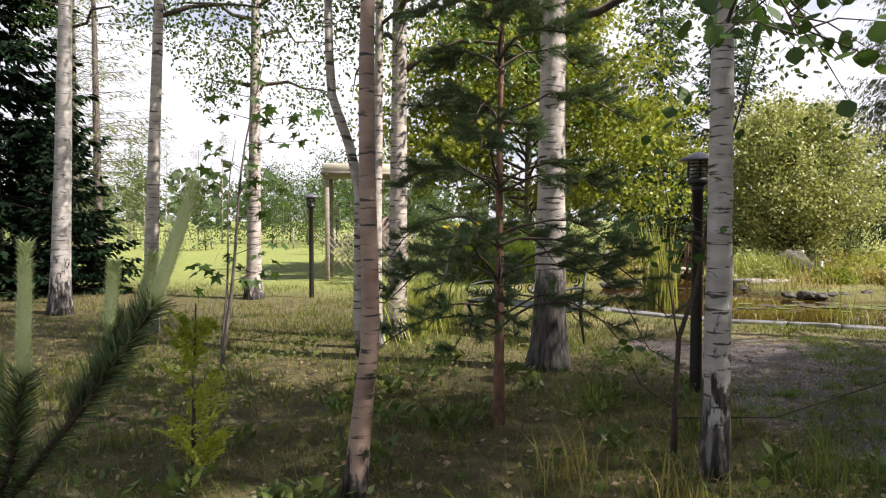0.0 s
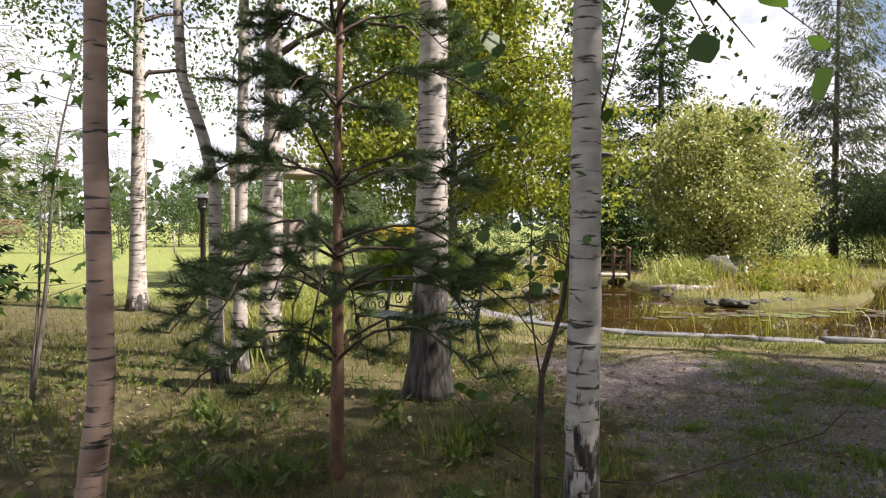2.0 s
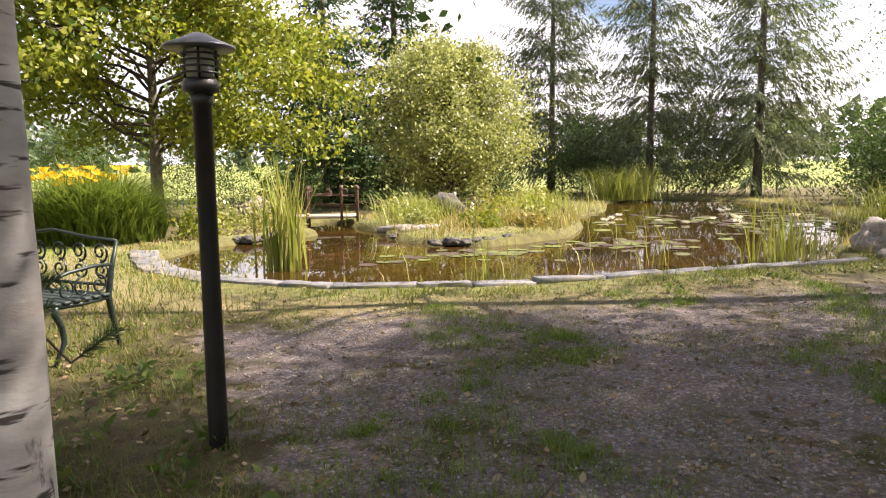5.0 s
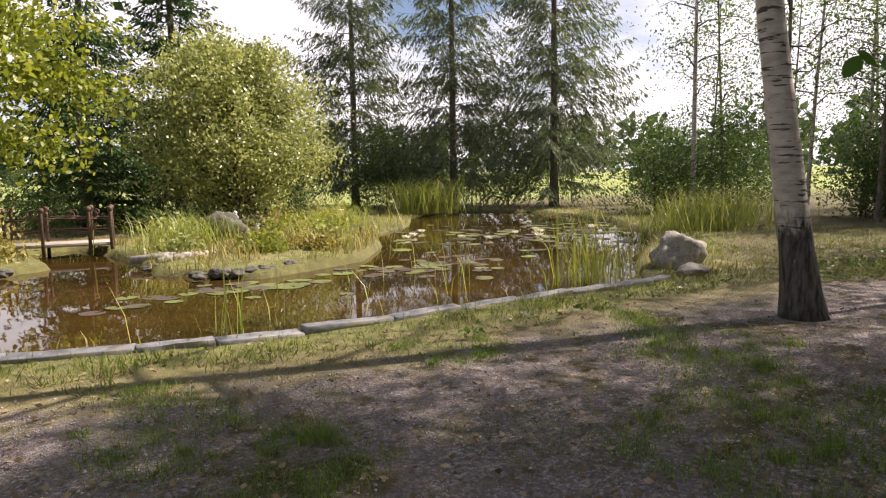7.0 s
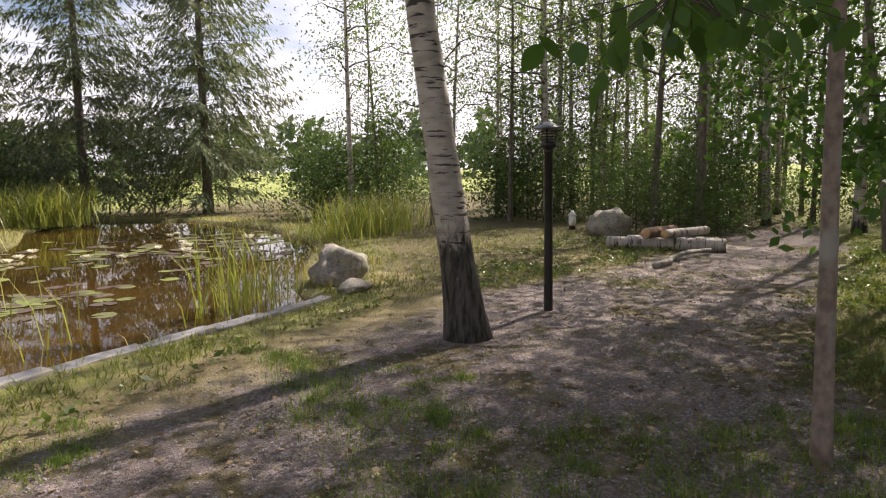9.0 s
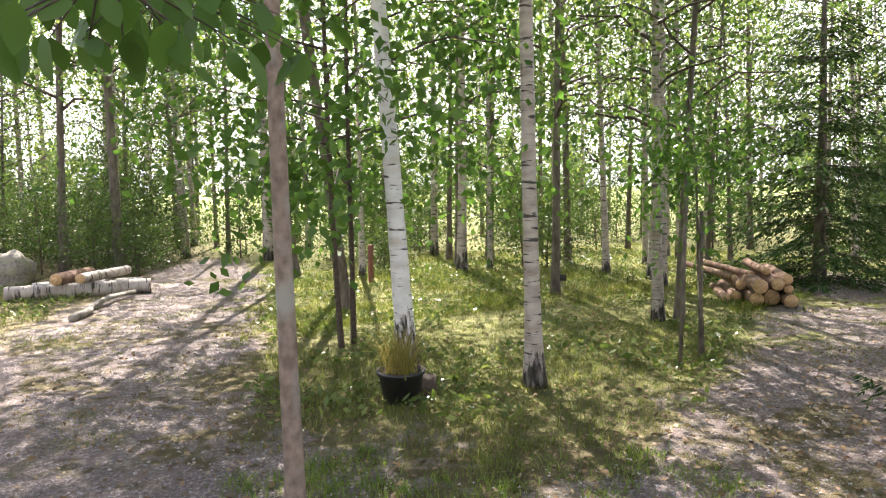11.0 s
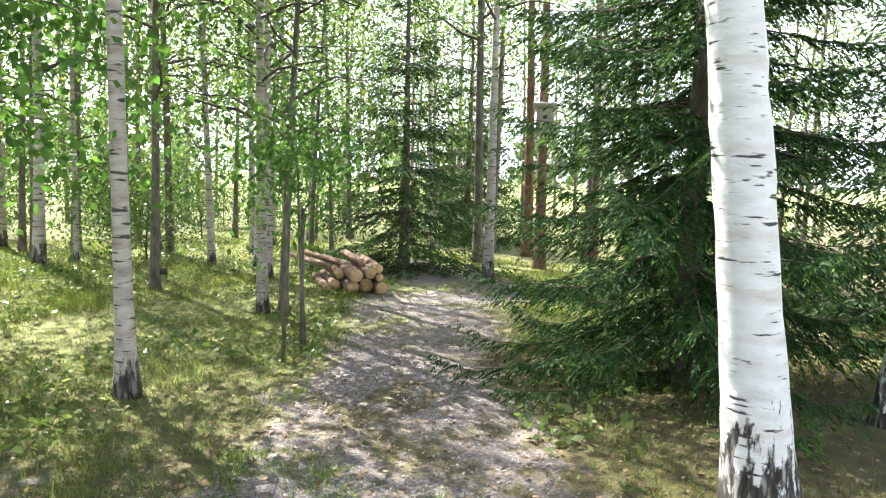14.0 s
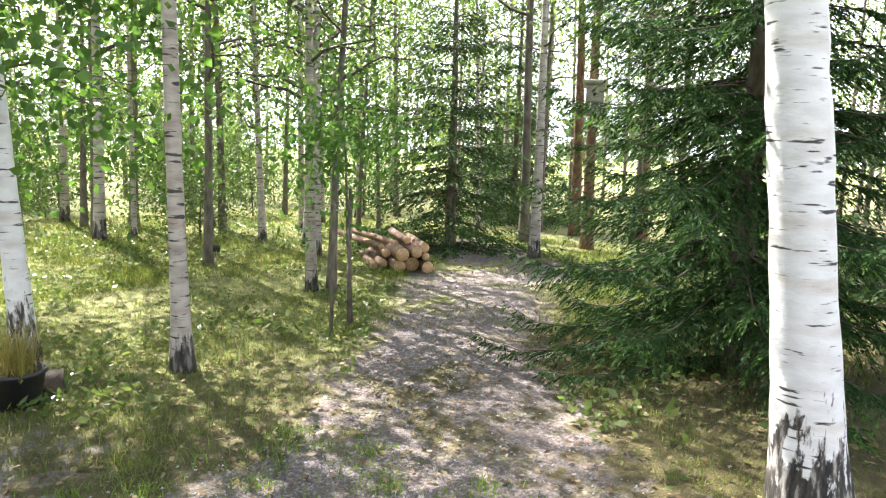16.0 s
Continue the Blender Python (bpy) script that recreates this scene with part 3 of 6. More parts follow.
def conifer(name, label, at, h, r, base, width, whorls, each, seed, leaf="spruce", step=0.14, ter=0.1, size=0.2, droop=0.35, hang=0.3, bare=0.12, gaps=0.05, slim=0.24, reach=0.42, tip="", group="", bark="grey_bark", power=0.85, flat=0.4, jitter=0.12):
    """A spruce: whorls of sagging boughs, each a flat frond of twigs that carry rows of needled shoots."""
    rng = np.random.default_rng(seed)
    ob = thing(name, label, "tree", at, 0, group)
    part("trunk", trunk_shape(bend(h, (0, 0), 0.02, 14, seed), r, 1.25, 10), bark, ob, smooth=True)
    wood, up = Shape(), np.array([0, 0, 1.0])
    spots, axes, sizes, outer_part = [], [], [], []
    u = np.linspace(0, 1, 7)
    for w in range(whorls):
        f = np.clip((w + rng.uniform(-0.35, 0.35)) / whorls, 0, 0.985)
        for e in range(each):
            if rng.uniform() < gaps:
                continue
            z0 = base + (h - base) * f + rng.uniform(-jitter, jitter) * (1 - 0.7 * f)
            ln = width * (1 - f) ** power * rng.uniform(0.64, 1.04) + 0.1
            th = (e + rng.uniform(-0.4, 0.4)) * 2 * np.pi / each + w * 1.9
            d = np.array([math.cos(th), math.sin(th), 0])
            side = np.array([-d[1], d[0], 0])
            sag = min(droop * rng.uniform(0.6, 1.3) * (1 - 0.7 * f), 0.22 + max(z0 - 0.12, 0) / (0.48 * ln))
            rise = (0.14 + 0.6 * f * f) * u - sag * u ** 1.4 + sag * 0.6 * u ** 4
            swing = rng.normal() * 0.08 * u ** 2
            pts = np.array([[0, 0, max(z0, 0.08)]]) + ln * (d * u[:, None] + up * rise[:, None] + side * swing[:, None])
            pts[:, 2] = np.maximum(pts[:, 2], 0.05)
            wood.tube(pts, np.linspace(0.007 + r * 0.05, 0.002, 7), 3, cap=False)
            m = max(4, int(ln * (1 - bare) / step))
            q = np.repeat(np.clip(bare + (1 - bare) * (np.arange(m) + rng.uniform(0, 1, m)) / m, 0, 1), 2)
            sg = np.tile([-1.0, 1.0], m)[:, None]
            p = np.stack([np.interp(q, u, pts[:, j]) for j in range(3)], 1)
            tl = (0.06 + reach * ln * (1 - q) ** 0.75 * np.clip(0.35 + q * 2, 0, 1)) * rng.uniform(0.6, 1.15, 2 * m)
            td = d * rng.uniform(0.6, 1.0, (2 * m, 1)) + side * sg * rng.uniform(0.45, 0.9, (2 * m, 1)) - up * hang * rng.uniform(0.2, 1.6, (2 * m, 1))
            td /= np.linalg.norm(td, axis=1)[:, None]
            n = np.maximum(2, (tl / ter).astype(int))
            i = np.repeat(np.arange(2 * m), n)
            k = np.arange(len(i)) - np.repeat(np.cumsum(n) - n, n)
            v = (k + rng.uniform(0, 1, len(i))) / n[i]
            flank = np.cross(td[i], up) * np.where(k % 2, 1.0, -1.0)[:, None]
            spots.append(p[i] + td[i] * (tl[i] * v)[:, None] - up * (hang * 0.5 * tl[i] * v * v)[:, None])
            axes.append(td[i] * 0.85 + flank * (0.75 - 0.5 * v)[:, None] + rng.normal(size=(len(i), 3)) * 0.16 - up * hang * 0.4)
            sizes.append(size * (1.15 - 0.4 * v) * rng.uniform(0.7, 1.2, len(i)))
            outer_part.append((v > 0.55) & ((q[i] > 0.62) | (rng.uniform(size=len(i)) < 0.25)))
    c, ax, sz, out = (np.concatenate(g) for g in (spots, axes, sizes, outer_part))
    if tip:
        out &= rng.uniform(size=len(out)) < 0.55
        tagged(part("fresh_growth", Shape().kites(c[out], sz[out], rng, axis=ax[out], aspect=slim, flat=flat), tip, ob, "lighter green fresh shoots"), kind="stuff")
        c, ax, sz = c[~out], ax[~out], sz[~out]
    tagged(part("branchwork", wood, "twig", ob), kind="stuff")
    part("crown", Shape().kites(c, sz, rng, axis=ax, aspect=slim, flat=flat), leaf, ob)
    return ob


# the grove of birches
birch_label = "birch with pale bark and black cross marks on grass"
tree("birch_tree", "birch with pale bark beside dark spruces", (-6.38, 11.3, 0), 12, 0.16, "birch_grey", "birch_leaf", 5.5, 2.0, 18, 5200, 0.075, 11, (0.5, 0.1), group="birches of the grove")
tree("birch_tree", "slim birch behind a thicker birch", (-7.3, 12.9, 0), 11, 0.11, "birch", "birch_leaf", 5, 1.6, 14, 3600, 0.075, 12, (0.3, 0.3), group="birches of the grove")
tree("birch_tree", "slim birch with peeling reddish patches on grass", (-3.95, 9.4, 0), 11, 0.1, "birch", "birch_leaf", 3.9, 1.7, 18, 6000, 0.07, 13, (0.25, 0.2), group="birches of the grove")
tree("birch_tree", "straight birch at the edge of the lawn", (-4.0, 13.8, 0), 12, 0.15, "birch", "birch_leaf", 3.7, 2.0, 22, 8500, 0.075, 14, (0.15, 0.0), flare=1.5, group="birches of the grove")
tree("birch_tree", "slender young birch with reddish brown bark", (-0.29, 4.2, 0), 9, 0.055, "birch_red", "birch_leaf", 4.2, 1.4, 14, 4200, 0.06, 15, (0.05, 0.1), ((0, 0, 0), (0.9, 0.1, 0), (2, 0.06, 0), (9, 0.06, 0)), group="birches of the grove")
tree("birch_tree", "birch with a crooked bent trunk", (-0.86, 8.1, 0), 9, 0.072, "birch", "birch_leaf", 4.0, 1.6, 14, 4200, 0.065, 16, (0, 0), ((0, 0, 0), (0.3, -0.06, 0), (1.9, -0.05, 0), (2.25, -0.12, 0), (2.75, -0.34, 0), (3.4, -0.38, 0), (9, -0.5, 0.2)), wob=0.02, group="birches of the grove")
tree("birch_tree", birch_label, (-0.8, 8.5, 0), 10, 0.075, "birch", "birch_leaf", 3.5, 1.6, 18, 5600, 0.065, 17, (0.05, 0.2), group="birches of the grove")
tree("birch_tree", "thick birch with pinkish peeling bark", (-0.62, 9.1, 0), 12, 0.13, "birch", "birch_leaf", 3.2, 2.3, 26, 10000, 0.07, 18, (0.2, 0.3), droop=0.75, group="birches of the grove")
tree("birch_tree", "old birch with dark fissured base beside the bench", (1.1, 7.42, 0), 13, 0.165, "birch_old", "birch_leaf", 3.3, 2.4, 26, 10500, 0.07, 19, (0.25, 0.2), flare=1.5, droop=0.7, group="birches of the grove")
tree("birch_tree", "white birch with dark scars beside a lamp post", (1.742, 4.53, 0), 11, 0.079, "birch_grey", "birch_leaf", 4.0, 2.2, 24, 11000, 0.07, 20, (0.1, 0.0), flare=1.2, group="birches of the grove")
tree("birch_tree", "leaning birch with dark furrowed base on gravel", (10.34, 7.37, 0), 12, 0.17, "birch_old", "birch_leaf", 4.8, 2.4, 18, 3600, 0.075, 21, (-1.0, 1.3), flare=1.45, wob=0.02, group="birches round the yard")
tree("birch_tree", "bright white birch with flaking dark base beside the path", (5.85, 1.3, 0), 13, 0.172, "birch_big", "birch_leaf", 4.5, 3.1, 28, 19000, 0.09, 22, (1.45, 0.6), flare=1.28, wob=0.03, group="birches round the yard")
tree("birch_tree", "white birch leaning behind a tub of dry grass", (11.2, 3.07, 0), 14, 0.092, "birch_big", "forest_leaf", 4.6, 2.9, 28, 15000, 0.08, 23, (0.25, 0.75), wob=0.03, group="birches round the yard")
tree("birch_tree", "slim birch with brownish bark on grass", (10.12, 2.33, 0), 13, 0.07, "birch", "forest_leaf", 4.2, 2.2, 24, 10000, 0.08, 24, (0.15, 0.25), flare=1.6, group="birches round the yard")
tree("birch_tree", "birch with a slanting white trunk behind the spruce", (5.4, -0.8, 0), 10, 0.085, "birch_big", "forest_leaf", 4, 1.6, 12, 3200, 0.075, 25, (-0.9, -0.4), group="birches round the yard")
tree("cherry_tree", "young tree with reddish grey bark and large leaves", (8.45, 4.62, 0), 9.5, 0.05, "red_bark", "broad_leaf", 3.0, 2.5, 28, 7000, 0.11, 26, (0.25, 0.1), flare=1.15, spread=0.25)
for k, (x, y, ln) in enumerate([(12.2, 3.45, (0.2, 0.5)), (12.35, 3.28, (-0.3, -0.1))]):
    tree("bird_cherry", "dark slim multi-stemmed tree with drooping leaves", (x, y, 0), 10.5, 0.032, "twig", "broad_leaf", 1.5, 2.4, 34, 7000, 0.12, 30 + k, ln, wob=0.16, flare=1.15, droop=0.6, group="bird cherries on the green")

# saplings and shrubs

def lobed(name, material, size):
    """A maple leaf, five pointed lobes round a stalk."""
    rad = [0.18, 0.62, 0.4, 0.95, 0.5, 1.1, 0.5, 0.95, 0.4, 0.62, 0.18]
    th = np.linspace(-2.6, 2.6, 11)
    v = [(0, 0, 0)] + [(r * math.sin(a) * size, r * math.cos(a) * size, -0.08 * r * r * size) for r, a in zip(rad, th)]
    return Shape().add(v, [[0, k, k + 1] for k in range(1, 11)]).mesh(name, material)


def oval(name, material, size, width=0.6):
    """A pointed oval leaf, folded along its midrib."""
    out = [(0, 0), (0.32, 0.2), (0.48, 0.45), (0.36, 0.72), (0.12, 0.93), (0, 1.0)]
    mid_v = [(0, y * size, -0.1 * y * y * size) for _, y in out]
    lf = [(-x * width * size * 1.1, y * size, -0.1 * y * y * size + 0.05 * size * x) for x, y in out[1:-1]]
    rt = [(x * width * size * 1.1, y * size, -0.1 * y * y * size + 0.05 * size * x) for x, y in out[1:-1]]
    return Shape().add(mid_v + lf + rt, [[0, 1, 6], [0, 10, 1], [5, 9, 4], [5, 4, 13]],
                       [[1, 2, 7, 6], [2, 3, 8, 7], [3, 4, 9, 8], [1, 10, 11, 2], [2, 11, 12, 3], [3, 12, 13, 4]]).mesh(name, material)


def hang_leaves(ob, mesh, spots, seed, pitch=(-70, -10)):
    rng = np.random.default_rng(seed)
    for p in spots:
        lf = new("leaf", mesh)
        lf.parent = ob
        lf.matrix_local = pose(*p, rng.uniform(*pitch), rng.uniform(-35, 35), rng.uniform(0, 360)) @ Matrix.Scale(rng.uniform(0.6, 1.15), 4)


rng = np.random.default_rng(5)
ob = thing("maple_sapling", "young maple with lobed dark green leaves", "sapling", (-2.16, 7.2, 0))
line = bend(3.2, (0.45, 0.1), 0.05, 12, 3)
wood = Shape().tube(line, np.linspace(0.022, 0.004, 12), 6).tube(bend(2.3, (0.1, 0.1), 0.06, 8, 4), np.linspace(0.016, 0.004, 8), 5)
spots = []
for k in range(26):
    z = rng.uniform(0.85, 3.15)
    p = np.array([np.interp(z, line[:, 2], line[:, j]) for j in range(3)])
    q = p + np.array([rng.normal() * 0.3, rng.normal() * 0.3, rng.uniform(0.0, 0.2)])
    wood.tube(np.array([p, q]), [0.005, 0.002], 4, cap=False)
    spots += [q + rng.normal(size=3) * 0.08 for _ in range(4)]
part("stem", wood, "grey_bark", ob, smooth=True)
hang_leaves(ob, lobed("leaf", "sapling_leaf", 0.1), spots, 6)

ob = thing("birch_sapling", "forked sapling with oval leaves against a birch", "sapling", (1.6, 4.85, 0))
wood = Shape()
spots = []
lines = [np.array([(0, 0, -0.03), (0.01, 0, 0.4), (0.02, -0.02, 0.75), (0.1, -0.1, 1.1), (0.13, -0.25, 1.6), (0.24, -0.38, 2.1), (0.35, -0.5, 2.7)]),
         np.array([(0.02, -0.02, 0.7), (-0.04, 0, 1.1), (-0.02, 0.05, 1.5), (-0.1, 0.1, 2.0)]), np.array([(0.02, 0, 0.3), (-0.25, -0.2, 0.5), (-0.4, -0.35, 0.75)]), np.array([(0.0, 0, 0.25), (0.4, -0.5, 0.4), (0.85, -0.95, 0.75), (1.0, -1.0, 0.95)])]
for i, ln in enumerate(lines):
    wood.tube(ln, np.linspace(0.022 if i == 0 else 0.006, 0.002, len(ln)), 6)
for k in range(9):
    z = rng.uniform(1.2, 2.1)
    p = np.array([np.interp(z, lines[0][:, 2], lines[0][:, j]) for j in range(3)])
    th = rng.uniform(-1.4, 1.2)
    q = p + np.array([-abs(np.cos(th)) * rng.uniform(0.05, 0.35), np.sin(th) * 0.3, rng.uniform(-0.1, 0.2)])
    wood.tube(np.array([p, (p + q) / 2 + (0, 0, 0.05), q]), [0.004, 0.003, 0.0015], 4, cap=False)
    spots += [q + rng.normal(size=3) * 0.06, (p + q) / 2 + rng.normal(size=3) * 0.05, q + rng.normal(size=3) * 0.09]
for ln in lines[1:3]:
    spots += [ln[-1] + rng.normal(size=3) * 0.05 for _ in range(4)]
part("stem", wood, "twig", ob, smooth=True)
hang_leaves(ob, oval("leaf", "sapling_leaf", 0.07, 0.85), spots, 7)

ob = thing("birch_branch", "low hanging birch twig with dark oval leaves", "branch", (1.74, 4.36, 2.55))
main = np.array([(0, 0.05, 0), (-0.1, -0.4, 0.08), (-0.18, -0.8, -0.05), (-0.22, -1.1, -0.25), (-0.24, -1.3, -0.45)])
wood, spots = Shape().tube(main, [0.012, 0.009, 0.007, 0.005, 0.002], 6), []
for k in range(38):
    u = rng.uniform(0.4, 4)
    p = np.array([np.interp(u, range(5), main[:, j]) for j in range(3)])
    q = p + np.array([rng.uniform(-0.4, 0.55), rng.uniform(-0.25, 0.2), rng.uniform(-0.35, 0.1)])
    wood.tube(np.array([p, (p + q) / 2 + (0, 0, 0.03), q]), [0.004, 0.003, 0.0015], 4, cap=False)
    spots += [q, q + rng.normal(size=3) * 0.04, (p + q) / 2 + rng.normal(size=3) * 0.03]
tagged(part("stem", wood, "twig", ob, smooth=True), kind="stuff")
hang_leaves(ob, oval("leaf", "sapling_leaf", 0.085, 0.95), spots, 8, (-95, -20))

ob = thing("rowan_sapling", "staked young rowan with feathered leaves", "sapling", (10.2, 0.44, 0))
wood = Shape().tube(bend(2.5, (0.1, 0.1), 0.03, 8, 9), np.linspace(0.024, 0.006, 8), 6)
part("stem", wood, "grey_bark", ob, smooth=True)
c = rng.normal(size=(1100, 3)) * np.array([0.34, 0.34, 0.36]) + np.array([0.1, 0.1, 1.85])
part("crown", Shape().kites(c, 0.1, rng, (0, 0, -0.5), 0.4), "broad_leaf", ob)
solid("support_stake", Shape().tube([(0.0, 0.0, -0.05), (0.12, -0.16, 1.75)], [0.019, 0.015], 8), "grey_bark", "brown leaning wooden stake beside a sapling", "stake", (10.0, 0.9, 0))
solid("support_stake", Shape().tube([(0.0, 0.0, -0.05), (0.02, -0.02, 1.4)], [0.022, 0.019], 8), "grey_bark", "brown upright wooden stake beside a sapling", "stake", (10.16, 0.52, 0))

# pine sapling in the grove, and a very young pine with pale candles
ob = thing("pine_sapling", "young pine with rusty trunk and tufted boughs", "tree", (0.54, 5.55, 0))
line = bend(4.4, (0.05, 0.1), 0.02, 12, 8)
part("trunk", trunk_shape(dense_line(line), 0.043, 1.15, 10), "pine_bark", ob, smooth=True)
wood, nb, nt = Shape(), [], []


def tuft(p, d, ln, n, needle):
    u = rng.uniform(0, 1, (n, 1))
    b0 = p + d * ln * u
    rad = rng.normal(size=(n, 3))
    rad -= (rad @ d)[:, None] * d
    rad /= np.linalg.norm(rad, axis=1)[:, None]
    return b0, b0 + (d * 0.7 + rad * 0.75) * needle * rng.uniform(0.7, 1.15, (n, 1))


for z0, ln, each in [(0.72, 0.95, 6), (1.05, 1.1, 7), (1.33, 1.12, 7), (1.74, 1.0, 6), (2.2, 0.78, 5), (2.62, 0.68, 5), (3.05, 0.55, 5), (3.5, 0.45, 4), (3.95, 0.3, 4), (4.25, 0.2, 3)]:
    for e in range(each):
        th = (e + rng.uniform(-0.35, 0.35)) * 2 * np.pi / each + z0 * 2.1
        d = np.array([np.cos(th), np.sin(th), 0])
        across = np.array([-d[1], d[0], 0])
        L = ln * rng.uniform(0.6, 1.15)
        u = np.linspace(0, 1, 8)[:, None]
        lift, sag, sway = rng.uniform(0.1, 0.4), rng.uniform(0.15, 0.5) * (1.2 if z0 < 1.5 else 0.5), rng.normal() * 0.12
        pts = np.array([[0, 0, z0 + rng.uniform(-0.05, 0.05)]]) + L * (d * u + np.array([[0, 0, 1.0]]) * (lift * np.sin(u * 2.4) - sag * u ** 2) + across * sway * u ** 2)
        pts[1:-1] += rng.normal(size=(6, 3)) * 0.012
        wood.tube(pts, np.linspace(0.011, 0.004, 8), 5, cap=False)
        for s in np.sort(rng.uniform(0.3, 0.97, 14 if z0 > 0.9 else 6)).tolist() + [1.0]:
            p = np.array([np.interp(s, u[:, 0], pts[:, j]) for j in range(3)])
            td = d * rng.uniform(0.5, 1.1) + across * (rng.choice([-1, 1]) * rng.uniform(0.4, 1.0) if s < 1 else 0) + np.array([0, 0, rng.uniform(-0.35, 0.45)])
            td /= np.linalg.norm(td)
            tl = rng.uniform(0.1, 0.3) * (1.25 - 0.5 * s)
            wood.tube(np.array([p, p + td * tl]), [0.004, 0.002], 4, cap=False)
            a, c = tuft(p + td * tl * 0.2, td, tl * 0.95, int(1150 * tl), 0.065)
            nb.append(a), nt.append(c)
tagged(part("branchwork", wood, "twig", ob, smooth=True), kind="stuff")
part("needles", Shape().spikes(np.concatenate(nb), np.concatenate(nt), 0.0035, rng), "pine", ob)

ob = thing("pine_seedling", "small pine with pale green upright candles", "tree", (-0.38, 1.72, 0))
part("trunk", Shape().tube([(-0.1, 0, -0.04), (-0.09, 0, 0.6), (-0.08, 0.01, 1.0)], [0.02, 0.014, 0.007], 8), "twig", ob, smooth=True)
wood, nb, nt = Shape(), [], []
shoots = [((0.2, 0.01, 1.31), (0.275, 0.02, 1.525), 0.019), ((0.02, -0.06, 1.2), (0.03, -0.06, 1.42), 0.017), ((0.12, 0.02, 1.27), (0.125, 0.03, 1.385), 0.015), ((0.16, 0.05, 1.3), (0.18, 0.06, 1.4), 0.014), ((-0.03, -0.04, 1.12), (-0.03, -0.05, 1.24), 0.013)]
for root_p, q in (((-0.08, 0, 0.95), (0.13, 0.0, 1.2)), ((0.1, 0.0, 1.17), (0.2, 0.01, 1.31)), ((-0.08, 0, 0.95), (0.0, -0.05, 1.1)), ((-0.01, -0.05, 1.08), (0.02, -0.06, 1.2)), ((0.06, 0, 1.13), (0.13, 0.04, 1.28)), ((0.11, 0, 1.18), (0.17, 0.05, 1.3)), ((-0.08, 0, 0.8), (-0.28, 0.1, 0.95)), ((-0.08, 0, 0.7), (0.0, 0.18, 0.78))):
    p, q = np.array(root_p), np.array(q)
    wood.tube(np.array([p, q]), [0.008, 0.006], 5, cap=False)
    e = (q - p) / np.linalg.norm(q - p)
    a, c = tuft(p, e, np.linalg.norm(q - p) * 1.05, 420, 0.055)
    nb.append(a), nt.append(c)
tagged(part("branchwork", wood, "twig", ob), kind="stuff")
part("needles", Shape().spikes(np.concatenate(nb), np.concatenate(nt), 0.003, rng), "pine", ob)
for p, q, rad in shoots:
    p, q = np.array(p), np.array(q)
    up = (q - p) / np.linalg.norm(q - p)
    u = np.linspace(0, 1, 7)[:, None]
    cd = Shape().tube(p + (q - p) * u, np.array([0.45, 0.6, 0.65, 0.65, 0.6, 0.55, 0.25]) * rad, 8)
    a, c = tuft(p, up, np.linalg.norm(q - p), 1500, rad * 1.25)
    cd.spikes(a, c, 0.0028, rng)
    part("candle", cd, "candle", ob, "pale green new shoot")

ob = thing("thuja_shrub", "small golden thuja with feathery scales", "shrub", (-1.2, 4.27, 0))
part("stem", Shape().tube([(0, 0, -0.04), (0.01, 0, 0.5), (0.03, 0, 1.02)], [0.014, 0.01, 0.004], 6), "twig", ob)
for k in range(46):
    z = rng.uniform(0.03, 0.98)
    th, L = rng.uniform(0, 6.28), (0.26 * (1 - z) ** 0.6 + 0.05) * rng.uniform(0.7, 1.2)
    d = np.array([np.cos(th), np.sin(th), rng.uniform(0.5, 1.1)])
    d /= np.linalg.norm(d)
    u = rng.uniform(0.1, 1, (70, 1))
    s = np.cross(d, rng.normal(size=3))
    s /= np.linalg.norm(s)
    c = np.array([0, 0, z]) + d * L * u + s * rng.uniform(-1, 1, (70, 1)) * L * 0.35 * (1.1 - u)
    spray = part("spray", Shape().kites(c, 0.038, rng, axis=d + s * np.sign(rng.normal(size=(70, 1))) * 0.8, aspect=0.4), "thuja", ob)
    tagged(spray, kind="stuff")

# trees round the pond
tree("maple_tree", "broad maple with sunlit yellow-green crown", (2.0, 22.0, 0), 9.0, 0.17, "grey_bark", "maple_leaf", 1.7, 4.3, 64, 62000, 0.15, 41, droop=0.35, spread=0.42, up=0.5)
tree("willow_shrub", "large round silvery willow behind the pond", (11.6, 25.4, 0), 5.4, 0.12, "grey_bark", "willow_leaf", 0.2, 2.75, 90, 42000, 0.12, 42, droop=0.35, spread=0.4, up=0.75)
for x, y, h, sd in [(8.6, 31.5, 15, 43), (12.2, 33.0, 17, 44)]:
    conifer("spruce_tree", "dark dense spruce behind the willow", (x, y, 0), h, 0.22, 0.3, 3.3, 30, 9, sd, "spruce_mid", 0.14, 0.085, 0.24, 0.35, 0.5, gaps=0.08, slim=0.36, jitter=0.25, group="dense spruces")
conifer("spruce_tree", "low bushy blue-green spruce at the lawn", (7.6, 27.5, 0), 5.5, 0.1, 0.15, 1.8, 18, 9, 45, "spruce_mid", 0.11, 0.08, 0.17, slim=0.36, group="dense spruces")
